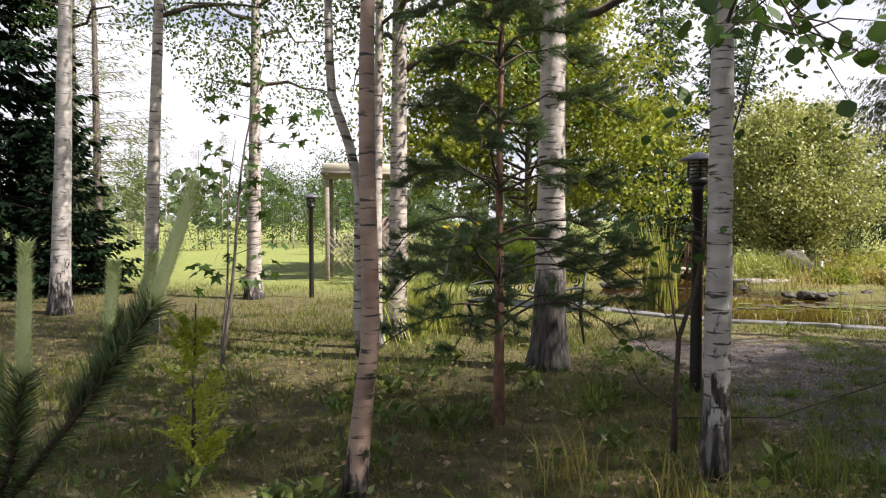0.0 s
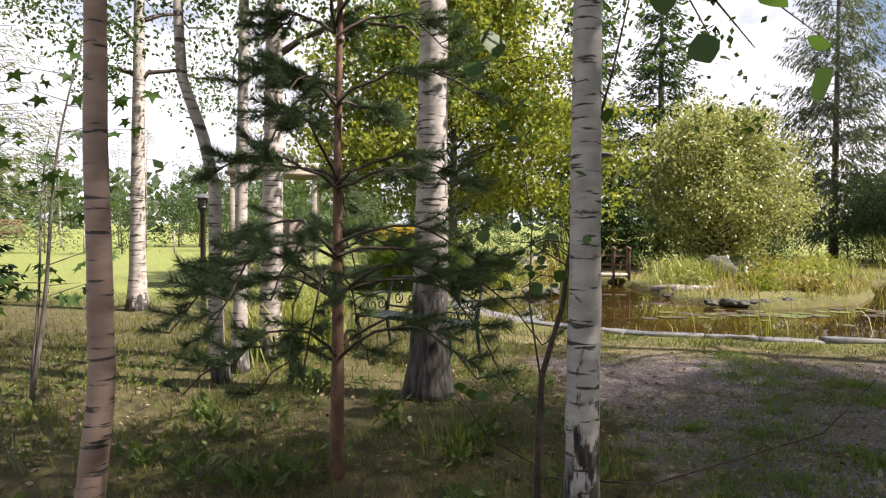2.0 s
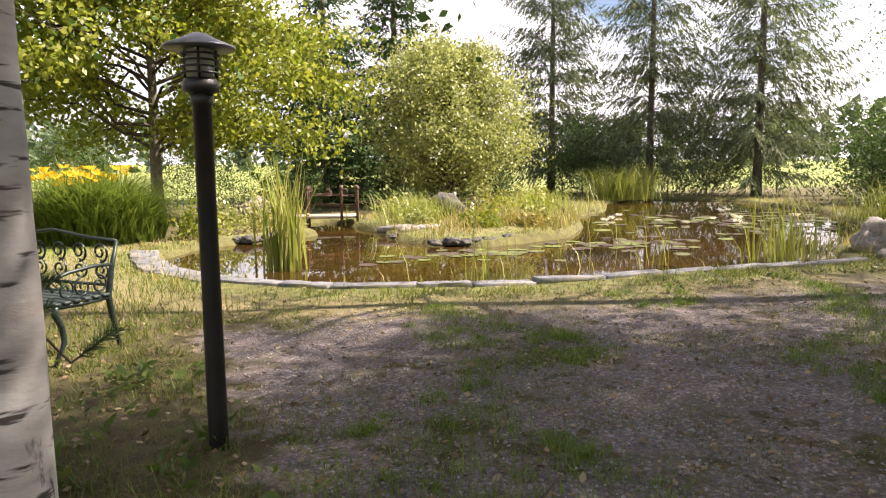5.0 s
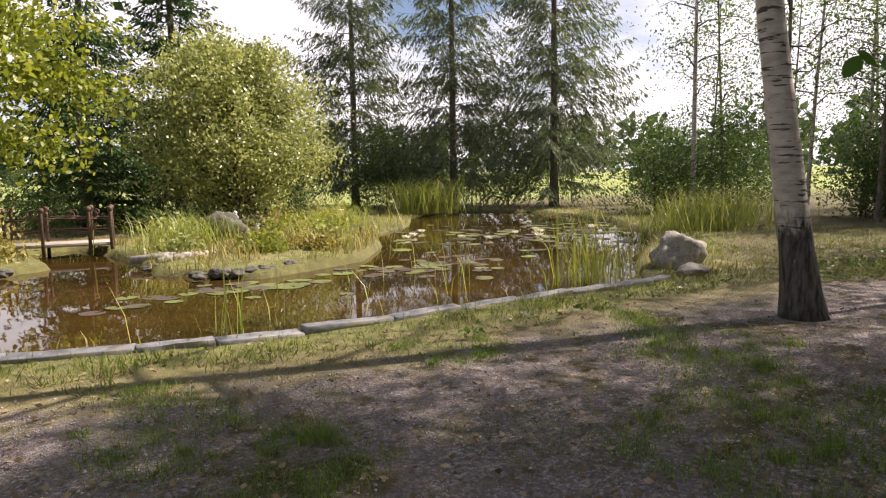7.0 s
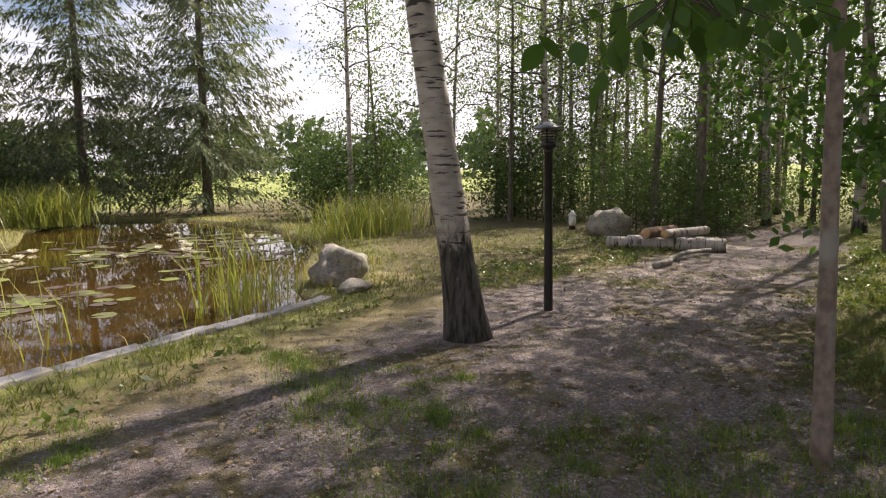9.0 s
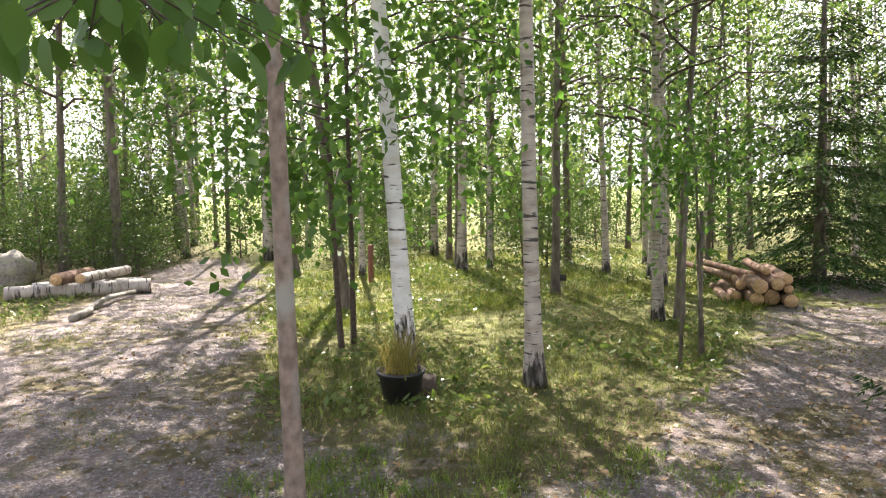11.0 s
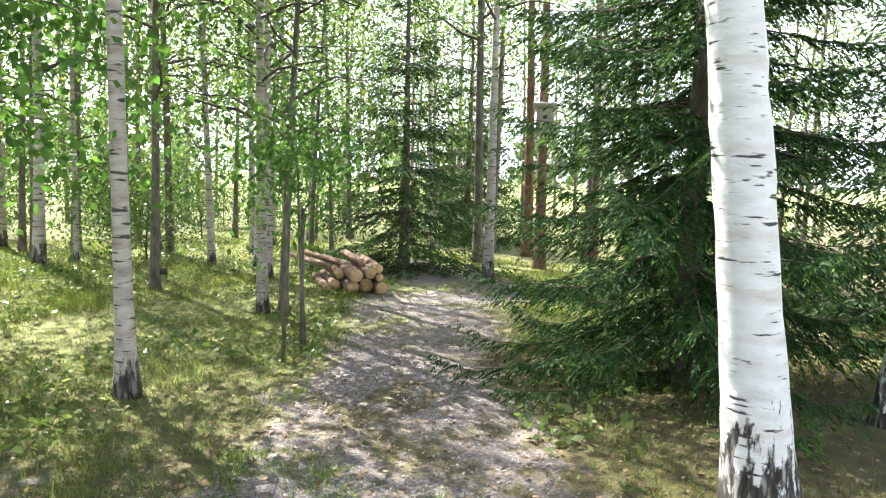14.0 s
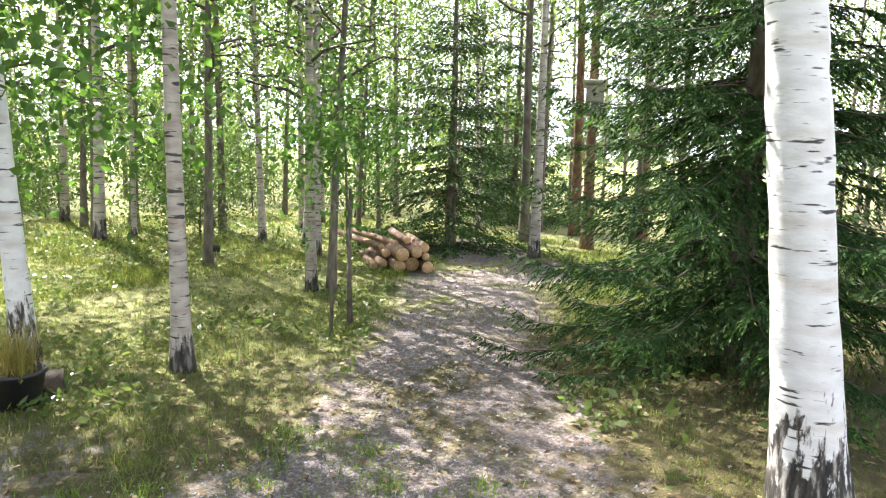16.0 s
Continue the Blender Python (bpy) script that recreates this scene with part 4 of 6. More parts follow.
# far spruces, with haze and sun put into their paler needles
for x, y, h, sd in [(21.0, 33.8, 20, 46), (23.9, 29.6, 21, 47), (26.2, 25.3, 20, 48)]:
    conifer("spruce_tree", "tall sparse spruce, hanging twigs paled for haze and sun", (x, y, 0), h, 0.2, 1.2, 4.4, 33, 8, sd, "spruce_far", 0.16, 0.095, 0.28, 0.3, 0.8, 0.1, 0.16, 0.24, 0.38, group="tall spruces", power=0.7, jitter=0.3)
# grove-edge spruces: their shade comes from the near-black needle colour
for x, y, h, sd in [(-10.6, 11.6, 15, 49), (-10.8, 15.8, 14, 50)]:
    conifer("spruce_tree", "black shaded spruce at the grove edge", (x, y, 0), h, 0.25, 0.1, 2.9, 28, 10, sd, "spruce_shaded", 0.12, 0.085, 0.26, 0.4, 0.5, slim=0.4, jitter=0.25, group="dark spruces")
conifer("spruce_tree", "low shade-darkened spruce at the grove edge", (-8.4, 14.8, 0), 3.4, 0.07, 0.1, 1.7, 12, 9, 54, "spruce_shaded", 0.1, 0.08, 0.2, 0.35, 0.4, slim=0.4, group="dark spruces")
for x, y, h, sd in [(-11.5, 21.5, 14, 51), (-15.5, 27, 15, 52)]:
    conifer("larch_tree", "airy larch with pale green needles", (x, y, 0), h, 0.16, 1.0, 2.9, 26, 7, sd, "larch", 0.2, 0.16, 0.26, 0.15, 0.35, 0.2, 0.2, 0.16, group="larches")

# spruces by the forest path
conifer("spruce_tree", "full dark green spruce with boughs to the ground", (6.95, -1.1, 0), 9.5, 0.12, 0.2, 2.25, 36, 9, 60, "spruce", 0.052, 0.0155, 0.062, 0.62, 0.5, 0.08, 0.05, 0.25, 0.34, "spruce_tip", "forest spruces", jitter=0.28, flat=0.35, power=0.58)
near_sp = conifer("spruce_tree", "dark spruce with low sweeping boughs", (13.3, -5.0, 0), 6.5, 0.11, 0.12, 2.0, 24, 8, 61, "spruce_mid", 0.09, 0.045, 0.105, 0.55, 0.45, gaps=0.12, slim=0.34, jitter=0.25, group="forest spruces")
for x, y, a, s in [(3.6, -2.6, 90, 0.95), (1.5, -4.5, 300, 1.15), (15.5, -10.5, 150, 1.1), (8.3, -6.5, 20, 1.0), (5.2, -5.5, 240, 1.1)]:
    copy_thing(near_sp, pose(x, y, 0, 0, 0, a) @ Matrix.Scale(s, 4))

# forest: slim birches and alders with undergrowth, far fewer copies of built trees
kinds = []
for k in range(4):
    kinds.append(tree("forest_birch", "slim forest birch with light green leaves", (16.15 + 0.9 * k, -2.8 - 1.7 * k, 0), 10.5 + k * 0.6, 0.07 + 0.008 * k, "birch", "forest_leaf", 2.0 + 0.5 * k, 1.7, 24, 2500, 0.088, 70 + k, (0.4 - 0.2 * k, 0.2), droop=0.4, spread=0.4, group="forest birches"))
for k in range(3):
    kinds.append(tree("forest_alder", "slim forest alder with grey-brown trunk", (19 + 1.3 * k, -0.9 - 2.9 * k, 0), 9.5 + k, 0.06 + 0.01 * k, "grey_bark", "forest_leaf", 2.0 + 0.6 * k, 1.7, 22, 2300, 0.092, 80 + k, (0.2, -0.3 + 0.2 * k), droop=0.35, spread=0.4, group="forest alders"))
bush = [tree("undergrowth_shrub", "leafy undergrowth shrub at the forest edge", (24.0, 7.2 - 2 * k, 0), 1.7 + 0.5 * k, 0.02, "twig", "shrub_leaf", 0.1, 0.9, 18, 2000, 0.07, 90 + k, droop=0.3, spread=0.3, group="undergrowth", category="shrub") for k in range(3)]
# alders added where their crowns cast shade over the gravel yard
for k, (x, y) in enumerate([(14.6, 2.75), (16.6, 2.3), (18.7, 2.7)]):
    if k == 0:
        big = tree("grey_alder", "tall broad alder added to shade the gravel yard", (x, y, 0), 15, 0.075, "grey_bark", "forest_leaf", 5.0, 4.0, 42, 11000, 0.12, 88, (0.2, 1.8), droop=0.35, spread=0.5, group="tall alders")
    else:
        copy_thing(big, pose(x, y, 0, 0, 0, (0, 25, -20, 12)[k]))
rng = np.random.default_rng(21)


def clear(x, y):
    """Open ground where no forest tree stands."""
    if x < 23 and y > 4.5 - 0.1 * (x - 12) and y < 32:
        return True
    if x < 13.5 and y > -3.5:
        return True
    if x < 16.8 and y > -2.3 or x < 17 and y > 1.0:
        return True
    pts = np.array([[float(x)], [float(y)]])
    return bool(depth_in(YARD, pts[0], pts[1])[0] > -0.7)


# the oversized trees at (21.6, 6.0) and (22.6, 7.2) are added for yard shade
for x, y, k, s in [(14.1, -2.4, 1, 1.0), (15.1, -3.0, 0, 1.05), (11.75, -0.65, 4, 0.95), (11.95, -0.5, 1, 0.9), (18.1, -0.6, 1, 1.3), (14.4, -0.55, 4, 1.15), (11.6, -5.3, 3, 1.0), (12.9, -7.0, 6, 1.3), (24.8, 10.6, 2, 1.2), (24.7, 17.5, 3, 1.1), (22.8, 13.5, 5, 1.2), (26.5, 14.5, 0, 1.1), (23.0, 2.6, 3, 1.4), (21.6, 6.0, 5, 1.55), (22.6, 7.2, 4, 1.6), (25.2, 6.2, 2, 1.5)]:
    copy_thing(kinds[k], pose(x, y, 0, 0, 0, rng.uniform(0, 360)) @ Matrix.Scale(s, 4))
made = 0
while made < 62:
    x, y = rng.uniform(8, 38), rng.uniform(-26, 20)
    if y > 12 and x < 27 or clear(x, y) or math.hypot(x - 5, y - 5) > 31 or (x - 20) * 0.4 + 12 < y - 8:
        continue
    copy_thing(kinds[rng.integers(0, 7)], pose(x, y, 0, 0, 0, rng.uniform(0, 360)) @ Matrix.Scale(rng.uniform(0.75, 1.25), 4))
    made += 1
made = 0
while made < 80:
    x, y = rng.uniform(12, 40), rng.uniform(-22, 20)
    if (y > 9 and x < 25) or clear(x, y) or math.hypot(x - 5, y - 5) > 29 or x < 17.5:
        continue
    copy_thing(bush[rng.integers(0, 3)], pose(x, y, 0, 0, 0, rng.uniform(0, 360)) @ Matrix.Scale(rng.uniform(0.7, 1.5), 4))
    made += 1
for k in range(34):
    x, y = rng.uniform(24.5, 37), rng.uniform(2, 17)
    if y > x - 16:
        continue
    copy_thing(kinds[rng.integers(0, 7)], pose(x, y, 0, 0, 0, rng.uniform(0, 360)) @ Matrix.Scale(rng.uniform(0.9, 1.25), 4))
for k, (x, y, s) in enumerate([(20.9, 5.6, 0.75), (21.6, 6.5, 0.8), (22.4, 7.6, 0.8), (22.3, 5.7, 0.9), (23.2, 6.6, 0.9), (23.2, 8.6, 0.8), (24.2, 5.4, 0.9), (24.4, 9.8, 0.8), (25.0, 11.0, 0.8), (25.2, 7.6, 1.1), (25.6, 12.4, 0.8), (26.4, 9.4, 1.1)]):
    copy_thing(bush[k % 3], pose(x, y, 0, 0, 0, k * 61) @ Matrix.Scale(s, 4))
# trees behind the walker and beyond the lawn
for k in range(26):
    a = radians(rng.uniform(100, 260))
    d = rng.uniform(9, 22)
    x, y = 3 - math.sin(a) * d, 1 + math.cos(a) * d
    if y < -5 or x < -9:
        copy_thing(kinds[rng.integers(0, 7)], pose(x, y, 0, 0, 0, rng.uniform(0, 360)) @ Matrix.Scale(rng.uniform(0.8, 1.2), 4))
for k in range(40):
    x = rng.uniform(-46, 4)
    y = rng.uniform(36, 62) + max(0, x + 12) * 1.2
    if k % 3 == 0:
        copy_thing(kinds[rng.integers(0, 7)], pose(x, y, 0, 0, 0, rng.uniform(0, 360)) @ Matrix.Scale(rng.uniform(0.55, 0.95), 4))
    else:
        copy_thing(bush[rng.integers(0, 3)], pose(x, y, 0, 0, 0, rng.uniform(0, 360)) @ Matrix.Scale(rng.uniform(1.3, 2.6), 4))["label"] = "broad leafy shrub across the lawn"
for k in range(16):
    x, y = rng.uniform(24, 40), rng.uniform(20, 48)
    if y - 25 < (x - 24) * 0.8 + 14 and y < 44:
        copy_thing(bush[rng.integers(0, 3)], pose(x, y, 0, 0, 0, rng.uniform(0, 360)) @ Matrix.Scale(rng.uniform(0.9, 1.6), 4))

# the deep forest behind the first trunks, too thick to tell trees apart
n_clump, each = 1500, 90
cx, cy = rng.uniform(22, 44, n_clump), rng.uniform(-26, 12, n_clump)
ok = (cy < cx - 19) & (np.hypot(cx - 5, cy - 5) > 19)
cx, cy = cx[ok], cy[ok]
cz = rng.uniform(0.3, 13, len(cx))
c = np.repeat(np.stack([cx, cy, cz], 1), each, 0)
c += rng.normal(size=c.shape) * np.array([0.75, 0.75, 0.5])
c[:, 2] = np.maximum(c[:, 2], 0.1)
solid("forest_foliage", Shape().kites(c, rng.uniform(0.07, 0.14, len(c)), rng), "forest_leaf", "dense light green leaves of the deep forest", "woods", kind="stuff")

# distant wooded rise round the fields
far = Shape()
for k in range(520):
    a, d = rng.uniform(0, 2 * np.pi), rng.uniform(120, 230)
    h, w = rng.uniform(7, 13), rng.uniform(1.6, 3.4)
    n = 42
    u = rng.uniform(0, 1, n)
    th = rng.uniform(0, 6.28, n)
    c = np.stack([-math.sin(a) * d + np.cos(th) * w * (1 - u * 0.85), math.cos(a) * d + np.sin(th) * w * (1 - u * 0.85), u * h + (d - 120) * 0.035], 1)
    far.kites(c, rng.uniform(1.6, 3.0, n), rng, (0, 0, 0.2), 0.7)
solid("distant_woods", far, "far_wood", "far mixed woods along the horizon", "woods", kind="stuff")

# ---- things ----


def vnoise(x, y, scale, seed):
    g = np.random.default_rng(seed).uniform(0, 1, (64, 64))
    u, v = x / scale + 200.3, y / scale + 200.7
    i, j = np.floor(u).astype(int), np.floor(v).astype(int)
    a, b = u - i, v - j
    a, b = a * a * (3 - 2 * a), b * b * (3 - 2 * b)
    at = lambda p, q: g[p % 64, q % 64]
    return (at(i, j) * (1 - a) + at(i + 1, j) * a) * (1 - b) + (at(i, j + 1) * (1 - a) + at(i + 1, j + 1) * a) * b


# kerb slabs along the pond
rng = np.random.default_rng(33)
K = np.array([(1.75, 15.5), (1.78, 14.4), (2.02, 13.1), (2.72, 11.85), (4.2, 10.66), (5.55, 10.25), (7.8, 10.05), (10.1, 9.82), (11.55, 9.7)])
seg = np.concatenate([[0], np.cumsum(np.hypot(*np.diff(K, axis=0).T))])
kerb = thing("pond_kerb", "low kerb of pale flat stone slabs", "kerb", (0, 0, 0))
s = 0.0
while s < seg[-1] - 0.3:
    ln = min(rng.uniform(0.55, 1.15), seg[-1] - s)
    a, b = (np.array([np.interp(q, seg, K[:, 0]), np.interp(q, seg, K[:, 1])]) for q in (s, s + ln))
    wide = 0.19 if s > 3.2 else 0.42
    yaw = math.degrees(math.atan2(*(b - a)[::-1]))
    bm = bmesh.new()
    bmesh.ops.create_cube(bm, size=1)
    bmesh.ops.scale(bm, vec=(np.hypot(*(b - a)) - 0.012, wide * rng.uniform(0.85, 1.15), 0.1), verts=bm.verts)
    bmesh.ops.subdivide_edges(bm, edges=[e for e in bm.edges if abs(e.verts[0].co.x - e.verts[1].co.x) > 0.1], cuts=3)
    for v in bm.verts:
        v.co += Vector((rng.normal() * 0.008, rng.normal() * 0.012, rng.normal() * 0.004))
    bmesh.ops.bevel(bm, geom=[e for e in bm.edges if e.is_manifold and e.calc_face_angle(0) > 0.6], offset=0.006, segments=1, affect="EDGES")
    sl = part("slab", Shape().bm(bm), "slab", kerb)
    mid = (a + b) / 2
    sl.matrix_local = pose(mid[0], mid[1], -0.01 + rng.normal() * 0.006, rng.normal() * 1.5, rng.normal() * 1.0, yaw)
    s += ln

# lamp posts


def lamp_post(at, label):
    ob = thing("lamp_post", label, "lamp", at, group="garden lamp posts")
    part("post", Shape().spin([(0.0, -0.05), (0.052, -0.05), (0.05, 0.02), (0.046, 0.9), (0.045, 1.72), (0.052, 1.725), (0.054, 1.78), (0, 1.78)], 18), "lamp_black", ob, smooth=True)
    part("collar", Shape().spin([(0.05, 1.775), (0.085, 1.79), (0.088, 1.83), (0.075, 1.84), (0.075, 1.85), (0, 1.85)], 20), "lamp_black", ob)
    part("lens", Shape().spin([(0, 1.85), (0.062, 1.851), (0.066, 1.9), (0.066, 1.99), (0, 1.992)], 20), "glass", ob, "frosted pale glass", smooth=True)
    for k in range(4):
        z = 1.872 + k * 0.029
        part("louvre", Shape().spin([(0.074, z), (0.092, z - 0.004), (0.092, z + 0.006), (0.074, z + 0.01), (0.074, z)], 24), "lamp_black", ob)
    for k in range(3):
        a = k * 2.094 + 0.4
        part("strut", Shape().box((0.012, 0.012, 0.16), (0.083 * math.cos(a), 0.083 * math.sin(a), 1.92)), "lamp_black", ob)
    part("cap", Shape().spin([(0, 1.985), (0.165, 1.985), (0.17, 1.992), (0.166, 2.0), (0.08, 2.035), (0.045, 2.055), (0.02, 2.062), (0, 2.064)], 28), "lamp_cap", ob, "grey domed cap", smooth=True)
    return ob


first = lamp_post((2.26, 6.5, 0), "black garden lamp post with louvred head on gravel")
copy_thing(first, pose(11.8, 7.0, 0, 0, 0, 40))
copy_thing(first, pose(-2.87, 13.9, 0, 0, 0, 80))["label"] = "black garden lamp post with louvred head on lawn"

# cast-iron bench


def scroll(cx, cz, r, turns, start, y, seg=26, flip=1):
    u = np.linspace(0, 1, seg)
    a, rr = start + flip * u * turns * 2 * np.pi, r * (1 - 0.75 * u)
    return np.stack([cx + rr * np.cos(a), np.full(seg, y), cz + rr * np.sin(a)], 1)


bench = thing("garden_bench", "dark green cast-iron garden bench with scrollwork", "bench", (0.97, 9.2, 0), 135)
W = 0.72
for sx in (-W, W):
    fr = Shape()
    fr.tube([(sx, 0.27, 0.0), (sx, 0.25, 0.06), (sx, 0.19, 0.16), (sx, 0.2, 0.28), (sx, 0.25, 0.38), (sx, 0.24, 0.44)], [0.016, 0.017, 0.02, 0.022, 0.026, 0.024], 8)
    fr.tube([(sx, -0.3, 0.0), (sx, -0.27, 0.15), (sx, -0.24, 0.3), (sx, -0.22, 0.44), (sx, -0.27, 0.66), (sx, -0.33, 0.86)], [0.016, 0.018, 0.024, 0.026, 0.02, 0.014], 8)
    fr.tube([(sx, 0.25, 0.43), (sx, 0, 0.42), (sx, -0.23, 0.43)], [0.018] * 3, 8)
    part("end_frame", fr, "bench_iron", bench, smooth=True)
    arm = Shape().tube([(sx, -0.27, 0.68), (sx, -0.1, 0.69), (sx, 0.12, 0.67), (sx, 0.25, 0.64), (sx, 0.29, 0.59), (sx, 0.25, 0.55)], [0.014] * 6, 8)
    for cy, r, fl in ((0.15, 0.075, 1), (0.0, 0.08, -1), (-0.14, 0.075, 1)):
        sc = scroll(cy, 0.545, r, 1.3, 1.57, 0, flip=fl)
        arm.tube(np.stack([np.full(len(sc), sx), sc[:, 0], sc[:, 2]], 1), np.full(len(sc), 0.009), 6)
    part("armrest", arm, "bench_iron", bench, smooth=True)
for k in range(6):
    part("slat", Shape().box((2 * W + 0.06, 0.06, 0.022), (0, 0.24 - k * 0.085, 0.455), bevel=0.005), "bench_slat", bench)
bk = Shape().tube([(-W, -0.33, 0.86), (-0.4, -0.335, 0.88), (0, -0.34, 0.93), (0.4, -0.335, 0.88), (W, -0.33, 0.86)], [0.014] * 5, 8)
bk.tube([(-W, -0.24, 0.52), (W, -0.24, 0.52)], [0.012] * 2, 8)
part("back_rail", bk, "bench_iron", bench, smooth=True)
for k in range(6):
    cx = -0.58 + k * 0.232
    for cz, fl, st in ((0.62, 1, 1.57), (0.77, -1, -1.57)):
        sc = scroll(cx, cz, 0.085, 1.4, st, -0.29, flip=fl)
        part("back_scroll", Shape().tube(sc, np.full(len(sc), 0.009), 6), "bench_iron", bench, smooth=True)

# stones and boulders


def boulder(name, label, at, size, seed, rz=0.0, group="", category="rock", sink=0.2, material="stone"):
    bm = bmesh.new()
    bmesh.ops.create_icosphere(bm, subdivisions=4, radius=0.5)
    off = Vector((seed * 3.1, seed * 1.7, seed * 0.9))
    for v in bm.verts:
        d = v.co.normalized()
        k = 1 + 0.32 * noise.noise(d * 1.3 + off) + 0.13 * noise.noise(d * 3.2 + off) + 0.05 * noise.noise(d * 9 + off)
        v.co = d * 0.5 * k
        v.co.z = max(v.co.z, -0.32)
    bmesh.ops.scale(bm, vec=size, verts=bm.verts)
    return solid(name, Shape().bm(bm), material, label, category, (at[0], at[1], at[2] + size[2] * (0.32 - sink * 0.4)), rz, group, smooth=True)


boulder("boulder", "rounded grey granite boulder at the water's edge", (12.75, 10.35, -0.02), (0.85, 0.75, 0.75), 1)
boulder("boulder", "low flat grey stone beside a boulder", (12.2, 9.75, -0.02), (0.75, 0.45, 0.22), 2, 20)
boulder("boulder", "big pointed grey boulder before undergrowth", (21.0, 8.0, 0), (1.15, 1.0, 0.85), 3)
boulder("boulder", "dark jagged rock on the planted bank", (8.9, 19.2, 0.1), (1.0, 0.8, 0.85), 4, 0, material="dark_stone")
boulder("boulder", "rounded pale rock behind the pond", (4.6, 23.2, 0), (1.1, 0.8, 0.75), 5, 30)
boulder("boulder", "dark mossy rock on the planted bank", (11.0, 21.5, 0), (0.9, 0.7, 0.6), 6, 80, material="dark_stone")
for k in range(26):
    u = k / 25
    x, y = (3.5 + 1.9 * u + rng.normal() * 0.12, 16.95 + 0.7 * u + rng.normal() * 0.12) if k < 11 else (6.45 + 3.4 * (u - 0.44) + rng.normal() * 0.1, 15.9 - abs(u - 0.75) * -1.2 - 1.35 * (u > 0.5) + rng.normal() * 0.1)
    sz = rng.uniform(0.14, 0.3)
    boulder("bank_stone", "small dark stone at the pond's edge", (x, y, -0.05), (sz * 1.3, sz, sz * 0.7), 10 + k, rng.uniform(0, 360), "stones of the bank", material="dark_stone")

# planted bank: figurines, stump, footbridge


def bird_figure(at, rz, label, material):
    sh = Shape().spin([(0.0, 0.0), (0.07, 0.01), (0.1, 0.08), (0.11, 0.16), (0.075, 0.26), (0.045, 0.32), (0.06, 0.37), (0.055, 0.42), (0.02, 0.45), (0, 0.455)], 14)
    sh.tube([(0.05, 0, 0.385), (0.11, 0, 0.375)], [0.016, 0.004], 6)
    sh.tube([(-0.06, 0, 0.14), (-0.2, 0, 0.08)], [0.05, 0.015], 8)
    sh.v = [v * 0.7 for v in sh.v]
    return solid("bird_figurine", sh, material, label, "figurine", at, rz, "garden figurines", smooth=True)


bird_figure((9.25, 19.5, 0.42), 200, "white bird figurine on a bank rock", "white_paint")
bird_figure((9.85, 19.7, 0.12), 330, "white bird figurine beside a bank rock", "white_paint")
bird_figure((11.6, 17.9, 0.02), 250, "dark bird figurine among dry grass", "iron")
st = thing("wood_stump", "weathered stump with pale cut top on the bank", "stump", (13.1, 21.6, 0))
part("log", knotty(Shape().tube([(0, 0, -0.1), (0, 0, 0.2), (0.01, 0, 0.52)], [0.17, 0.14, 0.14], 14), 0.006, 2), "log_bark", st)
part("top", Shape().spin([(0, 0.535), (0.16, 0.533), (0.165, 0.515), (0, 0.512)], 16, (0.01, 0, 0)), "cut", st, "pale sawn wood")

br = thing("footbridge", "small footbridge with round-topped posts and scroll rail", "bridge", (5.85, 20.4, 0), -14)
part("deck", Shape().box((1.9, 0.9, 0.06), (0, 0, 0.16), bevel=0.01), "plank", br)
for y in (-0.45, 0.45):
    for x in (-0.95, -0.3, 0.55, 0.95):
        p = part("post", Shape().spin([(0, -0.3), (0.035, -0.3), (0.033, 0.82), (0.03, 0.84), (0, 0.84)], 10, (x, y, 0)), "iron", br)
        part("ball", Shape().spin([(0, 0.83), (0.045, 0.85), (0.06, 0.89), (0.045, 0.935), (0, 0.95)], 12, (x, y, 0)), "iron", p, smooth=True)
    for z in (0.42, 0.68):
        part("rail", Shape().tube([(-0.95, y, z), (0, y, z + 0.04), (0.95, y, z)], [0.016] * 3, 6), "iron", br)
    for x, fl in ((-0.6, 1), (-0.25, -1), (0.2, 1), (0.65, -1)):
        sc = scroll(x, 0.78, 0.11, 1.3, -1.57, y, flip=fl)
        part("rail_scroll", Shape().tube(sc, np.full(len(sc), 0.01), 5), "iron", br)
for x, y, a, ln in ((6.7, 16.6, 20, 1.2), (6.9, 16.9, 60, 0.9), (6.4, 17.2, -10, 1.1)):
    lg = solid("driftwood_log", knotty(Shape().tube([(0, 0, 0), (ln / 2, 0.05, 0.03), (ln, 0, 0.02)], [0.07, 0.08, 0.06], 10), 0.005, 4), "dead_wood", "grey driftwood log at the pond's edge", "log", (x, y, 0.05), a, "driftwood")

# reeds, sedges, bank grass


def clump(name, label, at, n, h, w, lean, spread, mat, seed, group="", category="plant"):
    r = np.random.default_rng(seed)
    root = np.stack([r.normal(size=n) * spread[0], r.normal(size=n) * spread[1], np.zeros(n)], 1)
    return solid(name, Shape().blades(root, h * r.uniform(0.55, 1.1, n), w, lean, r), mat, label, category, at, group=group, kind="stuff")


clump("reed_clump", "tall light green reeds standing in the pond", (3.75, 13.2, -0.3), 120, 2.0, 0.034, 0.26, (0.16, 0.13), "reed", 1, "reeds")
clump("reed_clump", "pale reeds at the kerb's end", (11.0, 10.7, -0.3), 90, 1.45, 0.02, 0.4, (0.4, 0.22), "reed", 2, "reeds")
clump("reed_clump", "thin reeds in shallow water", (9.2, 11.2, -0.3), 16, 1.1, 0.016, 0.5, (0.7, 0.35), "reed", 3, "reeds")
